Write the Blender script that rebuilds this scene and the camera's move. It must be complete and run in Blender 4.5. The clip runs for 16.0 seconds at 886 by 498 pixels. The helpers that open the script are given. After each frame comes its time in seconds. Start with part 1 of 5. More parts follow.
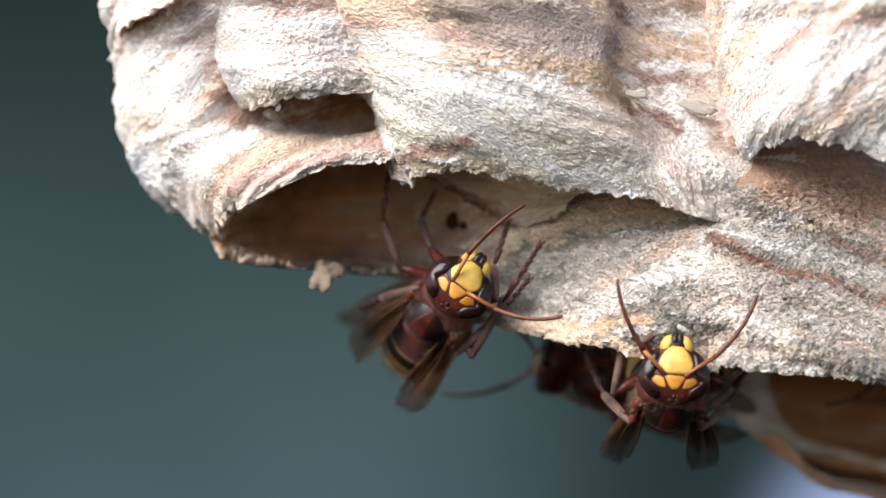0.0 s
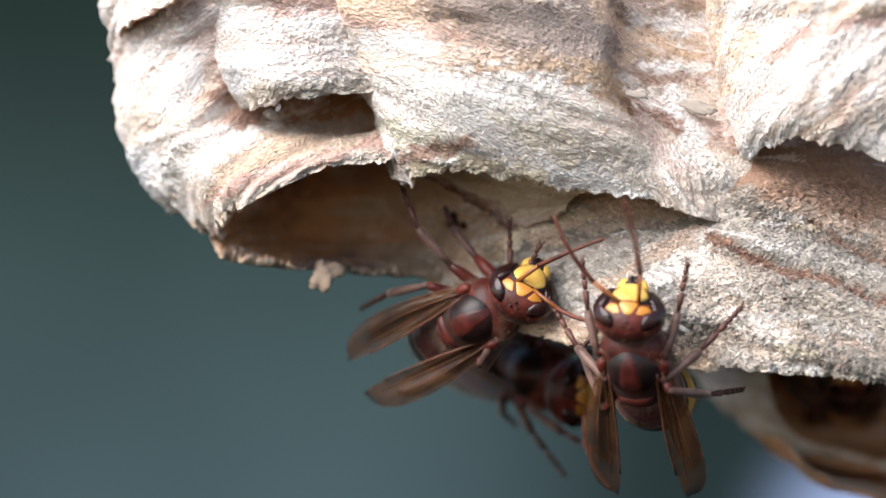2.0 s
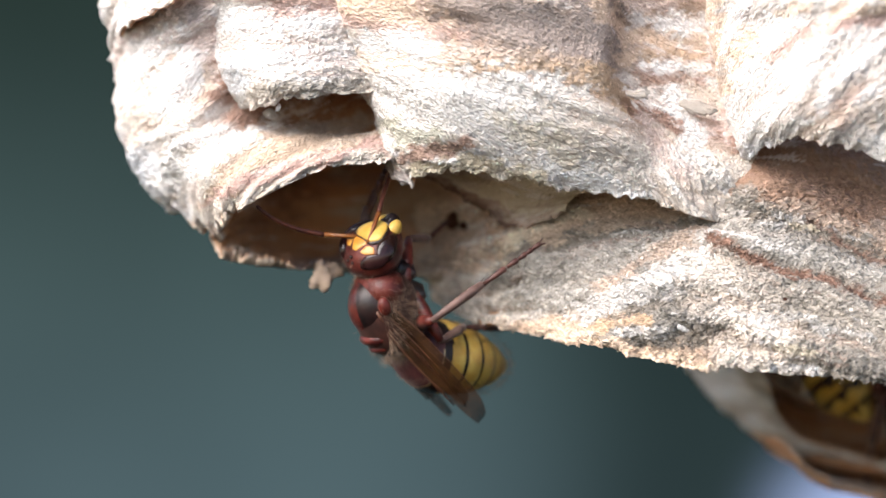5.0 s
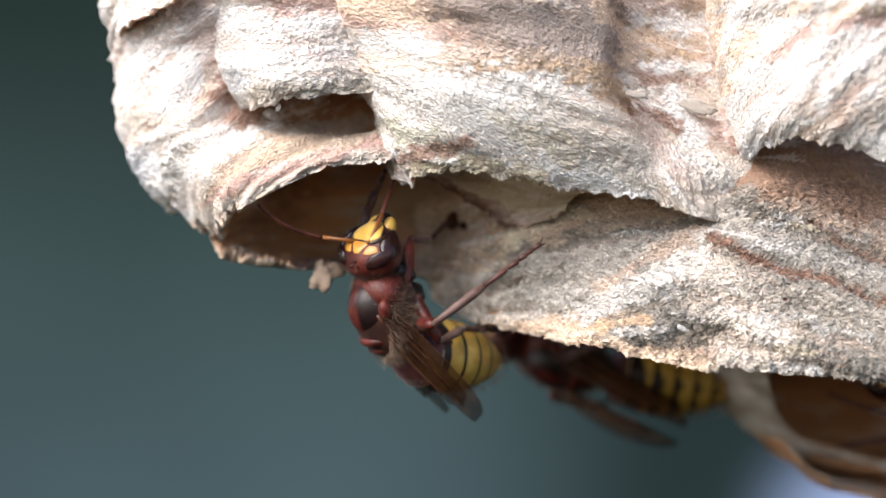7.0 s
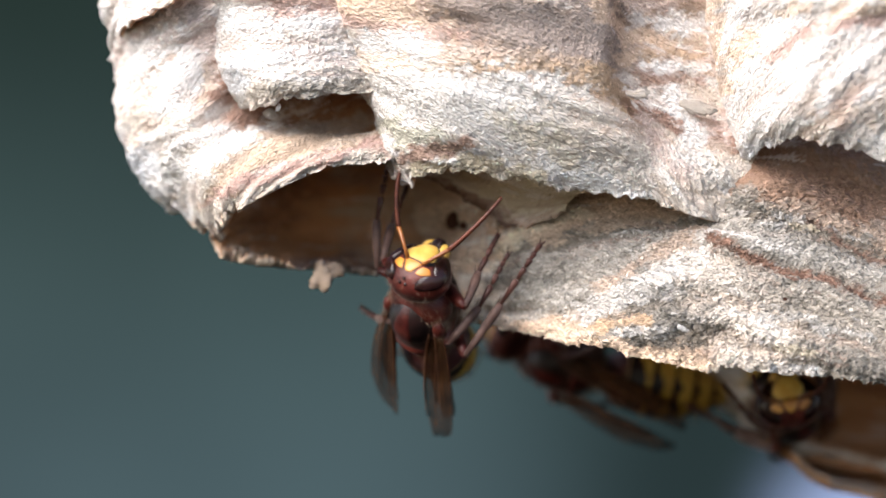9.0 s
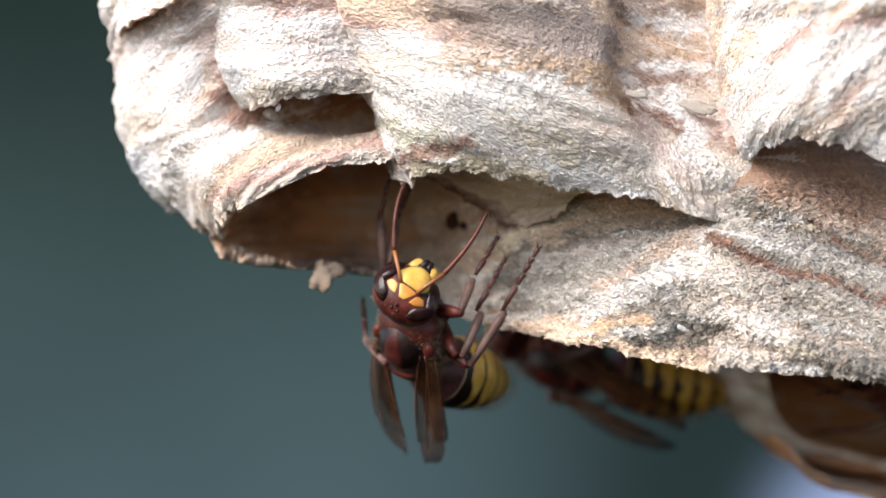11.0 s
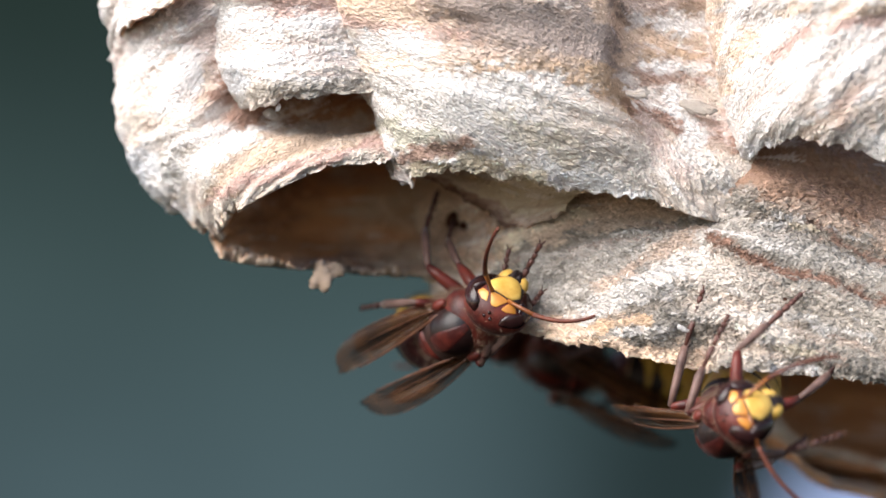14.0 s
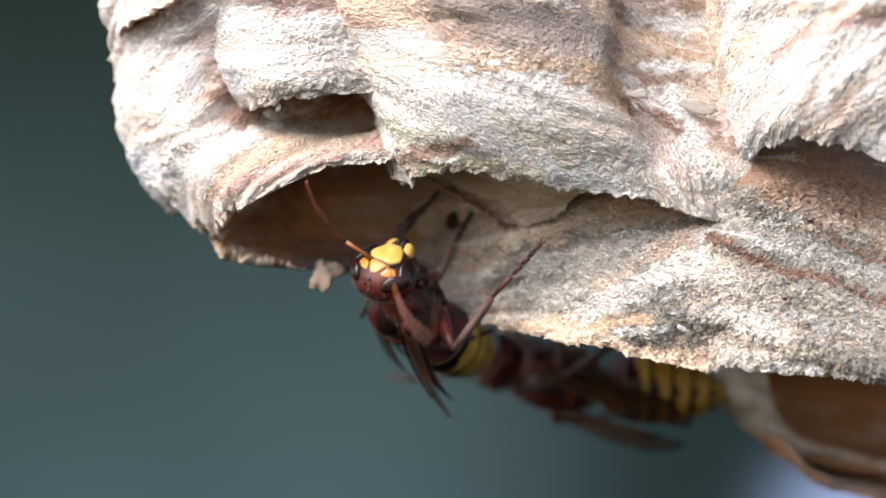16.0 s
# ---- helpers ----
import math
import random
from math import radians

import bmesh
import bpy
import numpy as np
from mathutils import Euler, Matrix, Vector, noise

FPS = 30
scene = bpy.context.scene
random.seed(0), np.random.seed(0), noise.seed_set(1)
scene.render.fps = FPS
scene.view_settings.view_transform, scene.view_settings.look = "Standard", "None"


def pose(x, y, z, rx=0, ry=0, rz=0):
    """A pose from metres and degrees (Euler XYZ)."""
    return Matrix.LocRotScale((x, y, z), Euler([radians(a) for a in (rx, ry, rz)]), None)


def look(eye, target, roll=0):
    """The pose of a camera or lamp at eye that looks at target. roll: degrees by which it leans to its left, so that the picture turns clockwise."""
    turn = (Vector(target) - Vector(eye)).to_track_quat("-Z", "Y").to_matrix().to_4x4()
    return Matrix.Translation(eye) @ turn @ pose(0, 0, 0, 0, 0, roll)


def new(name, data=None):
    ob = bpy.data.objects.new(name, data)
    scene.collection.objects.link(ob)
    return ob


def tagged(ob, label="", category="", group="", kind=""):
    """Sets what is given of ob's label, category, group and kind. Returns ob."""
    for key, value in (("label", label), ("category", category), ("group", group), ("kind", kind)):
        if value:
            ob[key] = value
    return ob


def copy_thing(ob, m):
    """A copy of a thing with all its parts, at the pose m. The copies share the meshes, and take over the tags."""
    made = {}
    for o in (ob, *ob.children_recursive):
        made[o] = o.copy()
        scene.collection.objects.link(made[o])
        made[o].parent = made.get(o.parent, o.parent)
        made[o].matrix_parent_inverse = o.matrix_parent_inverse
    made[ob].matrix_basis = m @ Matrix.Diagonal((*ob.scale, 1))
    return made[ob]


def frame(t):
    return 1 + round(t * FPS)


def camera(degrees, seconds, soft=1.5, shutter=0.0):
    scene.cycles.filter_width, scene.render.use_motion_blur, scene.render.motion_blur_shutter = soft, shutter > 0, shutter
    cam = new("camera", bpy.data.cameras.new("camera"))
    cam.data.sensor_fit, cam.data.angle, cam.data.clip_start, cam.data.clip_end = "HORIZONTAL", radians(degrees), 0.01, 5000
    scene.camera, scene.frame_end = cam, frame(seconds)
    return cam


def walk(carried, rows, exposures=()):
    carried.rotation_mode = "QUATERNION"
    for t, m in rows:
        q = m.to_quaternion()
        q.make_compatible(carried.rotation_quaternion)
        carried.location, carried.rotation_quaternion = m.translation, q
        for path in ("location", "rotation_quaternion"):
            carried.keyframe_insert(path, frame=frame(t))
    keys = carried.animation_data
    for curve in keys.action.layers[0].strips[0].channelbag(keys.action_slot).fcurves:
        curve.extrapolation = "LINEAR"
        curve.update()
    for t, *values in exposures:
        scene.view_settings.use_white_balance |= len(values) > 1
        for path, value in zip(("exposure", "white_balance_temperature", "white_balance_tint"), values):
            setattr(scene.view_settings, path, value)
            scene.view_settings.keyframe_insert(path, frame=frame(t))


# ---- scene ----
import itertools

MM = 0.001

# ---- camera: a long macro lens, held still ----
cam = camera(12.0, 16.0, soft=1.5, shutter=0.5)
cam.data.dof.use_dof = True
cam.data.dof.focus_distance = 0.307
cam.data.dof.aperture_fstop = 18.0
EYE = look((0, -0.317, 0), (0, 0, 0))
walk(cam, [(0, EYE), (16, EYE)], exposures=[(0, 1.03), (2.0, 1.06), (2.6, 1.15), (3.5, 1.24), (4.2, 1.26), (6.3, 1.05), (16, 1.05)])

# ---- daylight: bright sky overhead ----
world = bpy.data.worlds.new("sky")
scene.world = world
world.use_nodes = True
wn, wl = world.node_tree.nodes, world.node_tree.links
sky = wn.new("ShaderNodeTexSky")
sky.sky_type, sky.sun_disc = "NISHITA", False
sky.sun_elevation, sky.sun_rotation = radians(44), radians(230)
wl.new(sky.outputs[0], wn["Background"].inputs[0])
wn["Background"].inputs[1].default_value = 0.13
sun = new("sun", bpy.data.lights.new("sun", "SUN"))
sun.data.energy, sun.data.angle, sun.data.color = 4.5, radians(58), (1.0, 0.95, 0.90)
sun.matrix_basis = look((-0.80, -0.66, 1.00), (0, 0, 0))


# ---- materials ----
def material(name):
    m = bpy.data.materials.new(name)
    m.use_nodes = True
    n, l = m.node_tree.nodes, m.node_tree.links
    return m, n, l, n["Principled BSDF"]


def ramp(n, stops, mode="LINEAR"):
    r = n.new("ShaderNodeValToRGB")
    r.color_ramp.interpolation = mode
    while len(r.color_ramp.elements) < len(stops):
        r.color_ramp.elements.new(0.5)
    for e, (p, c) in zip(r.color_ramp.elements, stops):
        e.position, e.color = p, (*c, 1)
    return r


def noise_node(n, l, vec, scale, detail=4, rough=0.6, stretch=(1, 1, 1), warp=0.0):
    mp = n.new("ShaderNodeMapping")
    mp.inputs["Scale"].default_value = stretch
    l.new(vec, mp.inputs["Vector"])
    t = n.new("ShaderNodeTexNoise")
    t.inputs["Scale"].default_value, t.inputs["Detail"].default_value = scale, detail
    t.inputs["Roughness"].default_value, t.inputs["Distortion"].default_value = rough, warp
    l.new(mp.outputs[0], t.inputs["Vector"])
    return t.outputs["Fac"]


def mixed(n, l, fac, a, b, mode="MIX"):
    x = n.new("ShaderNodeMix")
    x.data_type, x.blend_type = "RGBA", mode
    for sock, v in ((x.inputs["Factor"], fac), (x.inputs["A"], a), (x.inputs["B"], b)):
        if isinstance(v, (int, float)):
            sock.default_value = v
        elif isinstance(v, tuple):
            sock.default_value = (*v, 1)
        else:
            l.new(v, sock)
    return x.outputs["Result"]


def bumped(n, l, bsdf, height, strength, distance):
    b = n.new("ShaderNodeBump")
    b.inputs["Strength"].default_value, b.inputs["Distance"].default_value = strength, distance
    l.new(height, b.inputs["Height"])
    l.new(b.outputs[0], bsdf.inputs["Normal"])


def paper_material(name, speck=0.75, fine_bump=0.75):
    """Chewed wood pulp: the colour of each load of pulp lies on the mesh, the UV map holds millimetres along and across the bands."""
    m, n, l, p = material(name)
    uv = n.new("ShaderNodeUVMap").outputs[0]
    pulp = n.new("ShaderNodeVertexColor")
    pulp.layer_name = "pulp"
    # chips of fibre, pale and dark
    fib = noise_node(n, l, uv, 1.0, 5, 0.75, (2.6, 3.6, 1), 0.6)
    fr = ramp(n, [(0.27, (0.42, 0.36, 0.32)), (0.42, (0.93, 0.91, 0.89)), (0.55, (1.0, 1.0, 1.0)), (0.75, (1.25, 1.25, 1.25))])
    l.new(fib, fr.inputs[0])
    c = mixed(n, l, speck, pulp.outputs[0], fr.outputs[0], "MULTIPLY")
    spot = ramp(n, [(0.70, (1, 1, 1)), (0.76, (0.35, 0.27, 0.22))])
    l.new(noise_node(n, l, uv, 1.0, 2, 0.5, (1.1, 1.6, 1)), spot.inputs[0])
    c = mixed(n, l, 0.7, c, spot.outputs[0], "MULTIPLY")
    l.new(c, p.inputs["Base Color"])
    p.inputs["Roughness"].default_value = 0.92
    p.inputs["Specular IOR Level"].default_value = 0.15
    v = n.new("ShaderNodeTexVoronoi")
    mp = n.new("ShaderNodeMapping")
    mp.inputs["Scale"].default_value = (3.6, 5.2, 1)
    l.new(uv, mp.inputs["Vector"])
    l.new(mp.outputs[0], v.inputs["Vector"])
    v.inputs["Scale"].default_value = 1.0
    fine = noise_node(n, l, uv, 1.0, 5, 0.75, (4.2, 5.5, 1), 0.5)
    h = n.new("ShaderNodeMath")
    h.operation = "ADD"
    l.new(v.outputs["Distance"], h.inputs[0])
    l.new(fine, h.inputs[1])
    bumped(n, l, p, h.outputs[0], fine_bump, 0.00028)
    return m


# loads of pulp, by letter; d, k and u also stand for shade in hollows
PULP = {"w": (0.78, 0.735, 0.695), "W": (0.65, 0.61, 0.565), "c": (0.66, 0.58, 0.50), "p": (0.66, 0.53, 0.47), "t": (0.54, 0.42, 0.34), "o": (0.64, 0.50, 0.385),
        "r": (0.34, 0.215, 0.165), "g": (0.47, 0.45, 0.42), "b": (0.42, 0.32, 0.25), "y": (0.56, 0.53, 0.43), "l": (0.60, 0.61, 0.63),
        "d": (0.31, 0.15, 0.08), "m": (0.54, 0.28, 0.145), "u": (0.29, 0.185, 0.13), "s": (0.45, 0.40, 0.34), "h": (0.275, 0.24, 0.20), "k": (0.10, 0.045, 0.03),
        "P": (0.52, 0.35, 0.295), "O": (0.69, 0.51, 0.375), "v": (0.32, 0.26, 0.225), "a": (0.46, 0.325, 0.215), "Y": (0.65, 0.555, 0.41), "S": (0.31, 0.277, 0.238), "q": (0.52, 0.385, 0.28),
        # e and x: grey of the lower shell, darkened to carry its shadow lines
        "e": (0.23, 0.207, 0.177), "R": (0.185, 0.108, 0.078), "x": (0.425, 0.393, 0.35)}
PULP = {key: (r, 0.994 * g, 1.012 * b) for key, (r, g, b) in PULP.items()}
PAPER = paper_material("nest_paper")
PAPER_INNER = paper_material("nest_paper_inner", 0.35, 0.4)


def shell_material(name, base, second, scale, rough, coat=0.0, spec=0.5, bump=0.1, down=0.0):
    """Chitin: a smooth, finely pitted shell with a cloudy change of colour."""
    m, n, l, p = material(name)
    tc = n.new("ShaderNodeTexCoord").outputs["Object"]
    f = noise_node(n, l, tc, scale, 3, 0.6)
    r = ramp(n, [(0.38, base), (0.62, second)])
    l.new(f, r.inputs[0])
    l.new(r.outputs[0], p.inputs["Base Color"])
    p.inputs["Roughness"].default_value = rough
    p.inputs["Coat Weight"].default_value = coat
    p.inputs["Sheen Weight"].default_value = down
    p.inputs["Sheen Roughness"].default_value = 0.45
    p.inputs["Sheen Tint"].default_value = (0.75, 0.58, 0.5, 1)
    p.inputs["Specular IOR Level"].default_value = spec
    pits = noise_node(n, l, tc, 9000, 2, 0.5)
    bumped(n, l, p, pits, bump, 0.00005)
    return m


RED = shell_material("red_brown_chitin", (0.034, 0.0060, 0.0052), (0.100, 0.018, 0.012), 700, 0.36, 0.0, 0.25, 0.6, 0.05)
DARK = shell_material("black_chitin", (0.008, 0.005, 0.005), (0.020, 0.008, 0.007), 500, 0.38, 0.0, 0.3, 0.3)
BROWN = shell_material("dark_brown_chitin", (0.024, 0.010, 0.008), (0.05, 0.018, 0.013), 600, 0.45, 0.0, 0.25, 0.1, 0.08)
YELLOW = shell_material("yellow_chitin", (0.58, 0.37, 0.085), (0.47, 0.255, 0.04), 900, 0.42, 0.0, 0.4, 0.25)
CREAM = shell_material("cream_chitin", (0.42, 0.30, 0.17), (0.52, 0.36, 0.18), 900, 0.5)
TERGE = shell_material("purple_brown_chitin", (0.045, 0.013, 0.014), (0.10, 0.030, 0.030), 500, 0.42, 0.0, 0.3, 0.1, 0.16)
ORANGE = shell_material("orange_chitin", (0.54, 0.25, 0.035), (0.44, 0.17, 0.022), 900, 0.35)
AMBER = shell_material("amber_chitin", (0.24, 0.08, 0.015), (0.17, 0.05, 0.012), 900, 0.4)
FEELER = shell_material("feeler_chitin", (0.050, 0.014, 0.009), (0.105, 0.030, 0.017), 800, 0.45, 0.0, 0.25)
LEG = shell_material("leg_chitin", (0.040, 0.014, 0.011), (0.095, 0.036, 0.027), 800, 0.45, 0.0, 0.3, 0.1, 0.1)
SHIN = shell_material("downy_shin_chitin", (0.060, 0.030, 0.024), (0.125, 0.070, 0.056), 800, 0.5, 0.0, 0.3, 0.1, 0.25)
EYE_SHELL = shell_material("compound_eye", (0.010, 0.004, 0.003), (0.026, 0.010, 0.010), 600, 0.2, 0.0, 0.3, 0.02)
HAIR = shell_material("body_hair", (0.12, 0.072, 0.045), (0.24, 0.155, 0.10), 600, 0.6)


def wing_material():
    m, n, l, p = material("amber_wing")
    tc = n.new("ShaderNodeTexCoord").outputs["Object"]
    r = ramp(n, [(0.35, (0.042, 0.019, 0.011)), (0.65, (0.125, 0.054, 0.021))])
    l.new(noise_node(n, l, tc, 500, 4, 0.6), r.inputs[0])
    l.new(r.outputs[0], p.inputs["Base Color"])
    p.inputs["Roughness"].default_value = 0.25
    p.inputs["Alpha"].default_value = 0.7
    bumped(n, l, p, noise_node(n, l, tc, 1200, 3, 0.6, (1, 3, 1)), 0.1, 0.0001)
    return m


WING = wing_material()
VEIN = shell_material("wing_vein", (0.07, 0.025, 0.012), (0.12, 0.045, 0.02), 500, 0.45)


def backdrop_material():
    """Far green-blue shade, out of focus, glowing in painted tones, with a pale patch of sky low down."""
    m, n, l, p = material("garden_shade")
    tc = n.new("ShaderNodeTexCoord").outputs["Object"]
    sep = n.new("ShaderNodeSeparateXYZ")
    l.new(tc, sep.inputs[0])
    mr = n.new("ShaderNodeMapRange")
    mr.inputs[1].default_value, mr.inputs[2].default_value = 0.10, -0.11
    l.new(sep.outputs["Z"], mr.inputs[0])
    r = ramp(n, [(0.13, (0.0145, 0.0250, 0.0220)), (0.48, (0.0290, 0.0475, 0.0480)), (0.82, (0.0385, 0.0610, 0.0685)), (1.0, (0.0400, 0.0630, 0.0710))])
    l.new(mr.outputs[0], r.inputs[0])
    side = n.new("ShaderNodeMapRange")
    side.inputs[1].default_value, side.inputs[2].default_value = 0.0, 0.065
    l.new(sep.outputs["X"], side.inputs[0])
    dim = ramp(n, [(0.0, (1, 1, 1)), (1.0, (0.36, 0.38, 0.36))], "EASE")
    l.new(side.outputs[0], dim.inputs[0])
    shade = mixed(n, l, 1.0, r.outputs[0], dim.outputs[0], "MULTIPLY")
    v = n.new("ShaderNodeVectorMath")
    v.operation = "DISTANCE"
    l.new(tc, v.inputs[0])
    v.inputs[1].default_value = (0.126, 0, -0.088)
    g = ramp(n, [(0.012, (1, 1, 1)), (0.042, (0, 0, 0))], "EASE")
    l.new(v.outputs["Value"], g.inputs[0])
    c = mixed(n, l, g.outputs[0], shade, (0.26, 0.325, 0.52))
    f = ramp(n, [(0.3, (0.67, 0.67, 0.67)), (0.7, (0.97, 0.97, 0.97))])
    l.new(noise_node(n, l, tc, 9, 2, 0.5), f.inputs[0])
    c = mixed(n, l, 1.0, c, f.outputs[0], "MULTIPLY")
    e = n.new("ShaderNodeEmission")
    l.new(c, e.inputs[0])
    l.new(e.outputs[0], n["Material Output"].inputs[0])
    return m


# ---- mesh helpers ----
def mesh_object(name, verts, faces, mats, parent=None, index=None, uvs=None, smooth=True, pulp=None):
    me = bpy.data.meshes.new(name)
    me.from_pydata(np.asarray(verts).tolist(), [], np.asarray(faces).tolist())
    for m in mats:
        me.materials.append(m)
    if index is not None:
        me.polygons.foreach_set("material_index", index)
    if uvs is not None:
        layer = me.uv_layers.new(name="UVMap")
        loops = np.zeros(len(me.loops), dtype=np.int32)
        me.loops.foreach_get("vertex_index", loops)
        layer.data.foreach_set("uv", np.asarray(uvs, dtype=np.float32)[loops].ravel())
    if pulp is not None:
        tone = me.color_attributes.new("pulp", "FLOAT_COLOR", "POINT")
        tone.data.foreach_set("color", np.concatenate([pulp, np.ones((len(pulp), 1))], 1).astype(np.float32).ravel())
    if smooth:
        me.polygons.foreach_set("use_smooth", [True] * len(me.polygons))
    me.update()
    ob = new(name, me)
    if parent:
        ob.parent = parent
    return ob


def part(name, bm, mat, parent, label=""):
    """Links a bmesh as one mesh object under a thing or a part."""
    me = bpy.data.meshes.new(name)
    bm.to_mesh(me)
    bm.free()
    for m in (mat if isinstance(mat, (list, tuple)) else [mat]):
        me.materials.append(m)
    me.polygons.foreach_set("use_smooth", [True] * len(me.polygons))
    ob = new(name, me)
    ob.parent = parent
    return tagged(ob, label)


def hashed(i, j, seed):
    h = (i.astype(np.int64) * 374761393 + j.astype(np.int64) * 668265263 + seed * 974711) & 0x7FFFFFFF
    h = ((h ^ (h >> 13)) * 1274126177) & 0x7FFFFFFF
    return ((h ^ (h >> 16)) & 0xFFFF) / 65535.0


def grain(x, y, seed=0):
    """Smooth value noise in -1..1."""
    i, j = np.floor(x), np.floor(y)
    a, b = x - i, y - j
    a, b = a * a * (3 - 2 * a), b * b * (3 - 2 * b)
    n00, n10 = hashed(i, j, seed), hashed(i + 1, j, seed)
    n01, n11 = hashed(i, j + 1, seed), hashed(i + 1, j + 1, seed)
    return 2 * (n00 * (1 - a) * (1 - b) + n10 * a * (1 - b) + n01 * (1 - a) * b + n11 * a * b) - 1


def layered(x, y, seed=0, octaves=4, fall=0.55):
    total, amp = 0, 1.0
    for k in range(octaves):
        total = total + amp * grain(x * 2 ** k + 17.3 * k, y * 2 ** k - 9.1 * k, seed + k)
        amp *= fall
    return total


def spline(points, t):
    """Catmull-Rom through the first axis of points, at t in 0..1."""
    pts = np.asarray(points, dtype=float)
    pts = np.concatenate([[2 * pts[0] - pts[1]], pts, [2 * pts[-1] - pts[-2]]])
    s = np.clip(t, 0, 1) * (len(pts) - 3)
    i = np.minimum(s.astype(int), len(pts) - 4)
    f = (s - i).reshape(-1, *[1] * (pts.ndim - 1))
    a, b, c, d = pts[i], pts[i + 1], pts[i + 2], pts[i + 3]
    return 0.5 * (2 * b + (c - a) * f + (2 * a - 5 * b + 4 * c - d) * f ** 2 + (3 * b - a - 3 * c + d) * f ** 3)


def normals_of(P):
    du, dv = np.gradient(P, axis=1), np.gradient(P, axis=0)
    N = np.cross(du, dv)
    N /= np.linalg.norm(N, axis=2, keepdims=True) + 1e-9
    if N[:, :, 1].mean() > 0:
        N = -N
    return N


def pulp_strokes(col, P, seed, strokes):
    """Single loads of pulp, laid on as ragged strips: (pulp, half width, cover, points in x and z)."""
    x, z = P[..., 0], P[..., 2]
    a = x + 0.35 * layered(x / 1.9, z / 1.9, seed + 60, 4, 0.6)
    b = z + 0.30 * layered(x / 1.7, z / 1.3, seed + 61, 4, 0.65)
    patchy = layered(x / 0.8, z / 0.5, seed + 62, 3, 0.75)
    for key, half, cover, *points in strokes:
        d = np.full(x.shape, 1e3)
        for (x0, z0), (x1, z1) in zip(points, points[1:]):
            dx, dz = x1 - x0, z1 - z0
            t = np.clip(((a - x0) * dx + (b - z0) * dz) / (dx * dx + dz * dz + 1e-6), 0, 1)
            d = np.minimum(d, np.hypot(a - x0 - t * dx, b - z0 - t * dz))
        k = cover * np.clip((half * (1.15 + 0.55 * patchy) - d) / (0.45 * half + 0.12), 0, 1)[..., None]
        col = col * (1 - k) + np.array(PULP[key]) * k
    return col


def pulp_colours(chart, U, V, LU, LV, seed, shift, strips):
    """The chart names the pulp row by row, from root to edge; loads meet in wavering, streaky borders."""
    table = np.array([[PULP[k] for k in row] for row in chart])
    nr, nc = table.shape[:2]
    r = (V - shift) * (nr - 1) + 0.55 * layered(LU / 7, LV / 2.2, seed + 40, 4, 0.6) + 0.32 * layered(LU / 0.9, LV / 0.55, seed + 41, 3, 0.7)
    c = U * (nc - 1) + 0.5 * layered(LU / 4, LV / 1.5, seed + 42, 3, 0.6)
    r, c = np.clip(r, 0, nr - 1.001), np.clip(c, 0, nc - 1.001)
    i, j = r.astype(int), c.astype(int)
    f, g = np.clip((r - i - 0.5) * 2.6 + 0.5, 0, 1)[..., None], np.clip((c - j - 0.5) * 1.6 + 0.5, 0, 1)[..., None]
    col = (table[i, j] * (1 - f) + table[i + 1, j] * f) * (1 - g) + (table[i, j + 1] * (1 - f) + table[i + 1, j + 1] * f) * g
    # each strip is paler along its crest, browner where it meets the next
    k = np.clip(-strips * 0.45 + 0.12 + 0.3 * layered(LU / 5, LV / 2, seed + 45, 3), 0, 0.55)[..., None]
    col = col * (1 - k) + col * np.array((0.78, 0.69, 0.62)) * k
    # stray streaks of a paler or redder load
    streak = layered(LU / 5, LV / 0.7, seed + 43, 4, 0.7)
    k = np.clip((streak - 0.75) * 2.0, 0, 0.4)[..., None]
    col = col * (1 - k) + np.array(PULP["w"]) * k
    k = np.clip((-streak - 0.75) * 2.0, 0, 0.35)[..., None]
    col = col * (1 - k) + np.array(PULP["r"]) * k
    return col


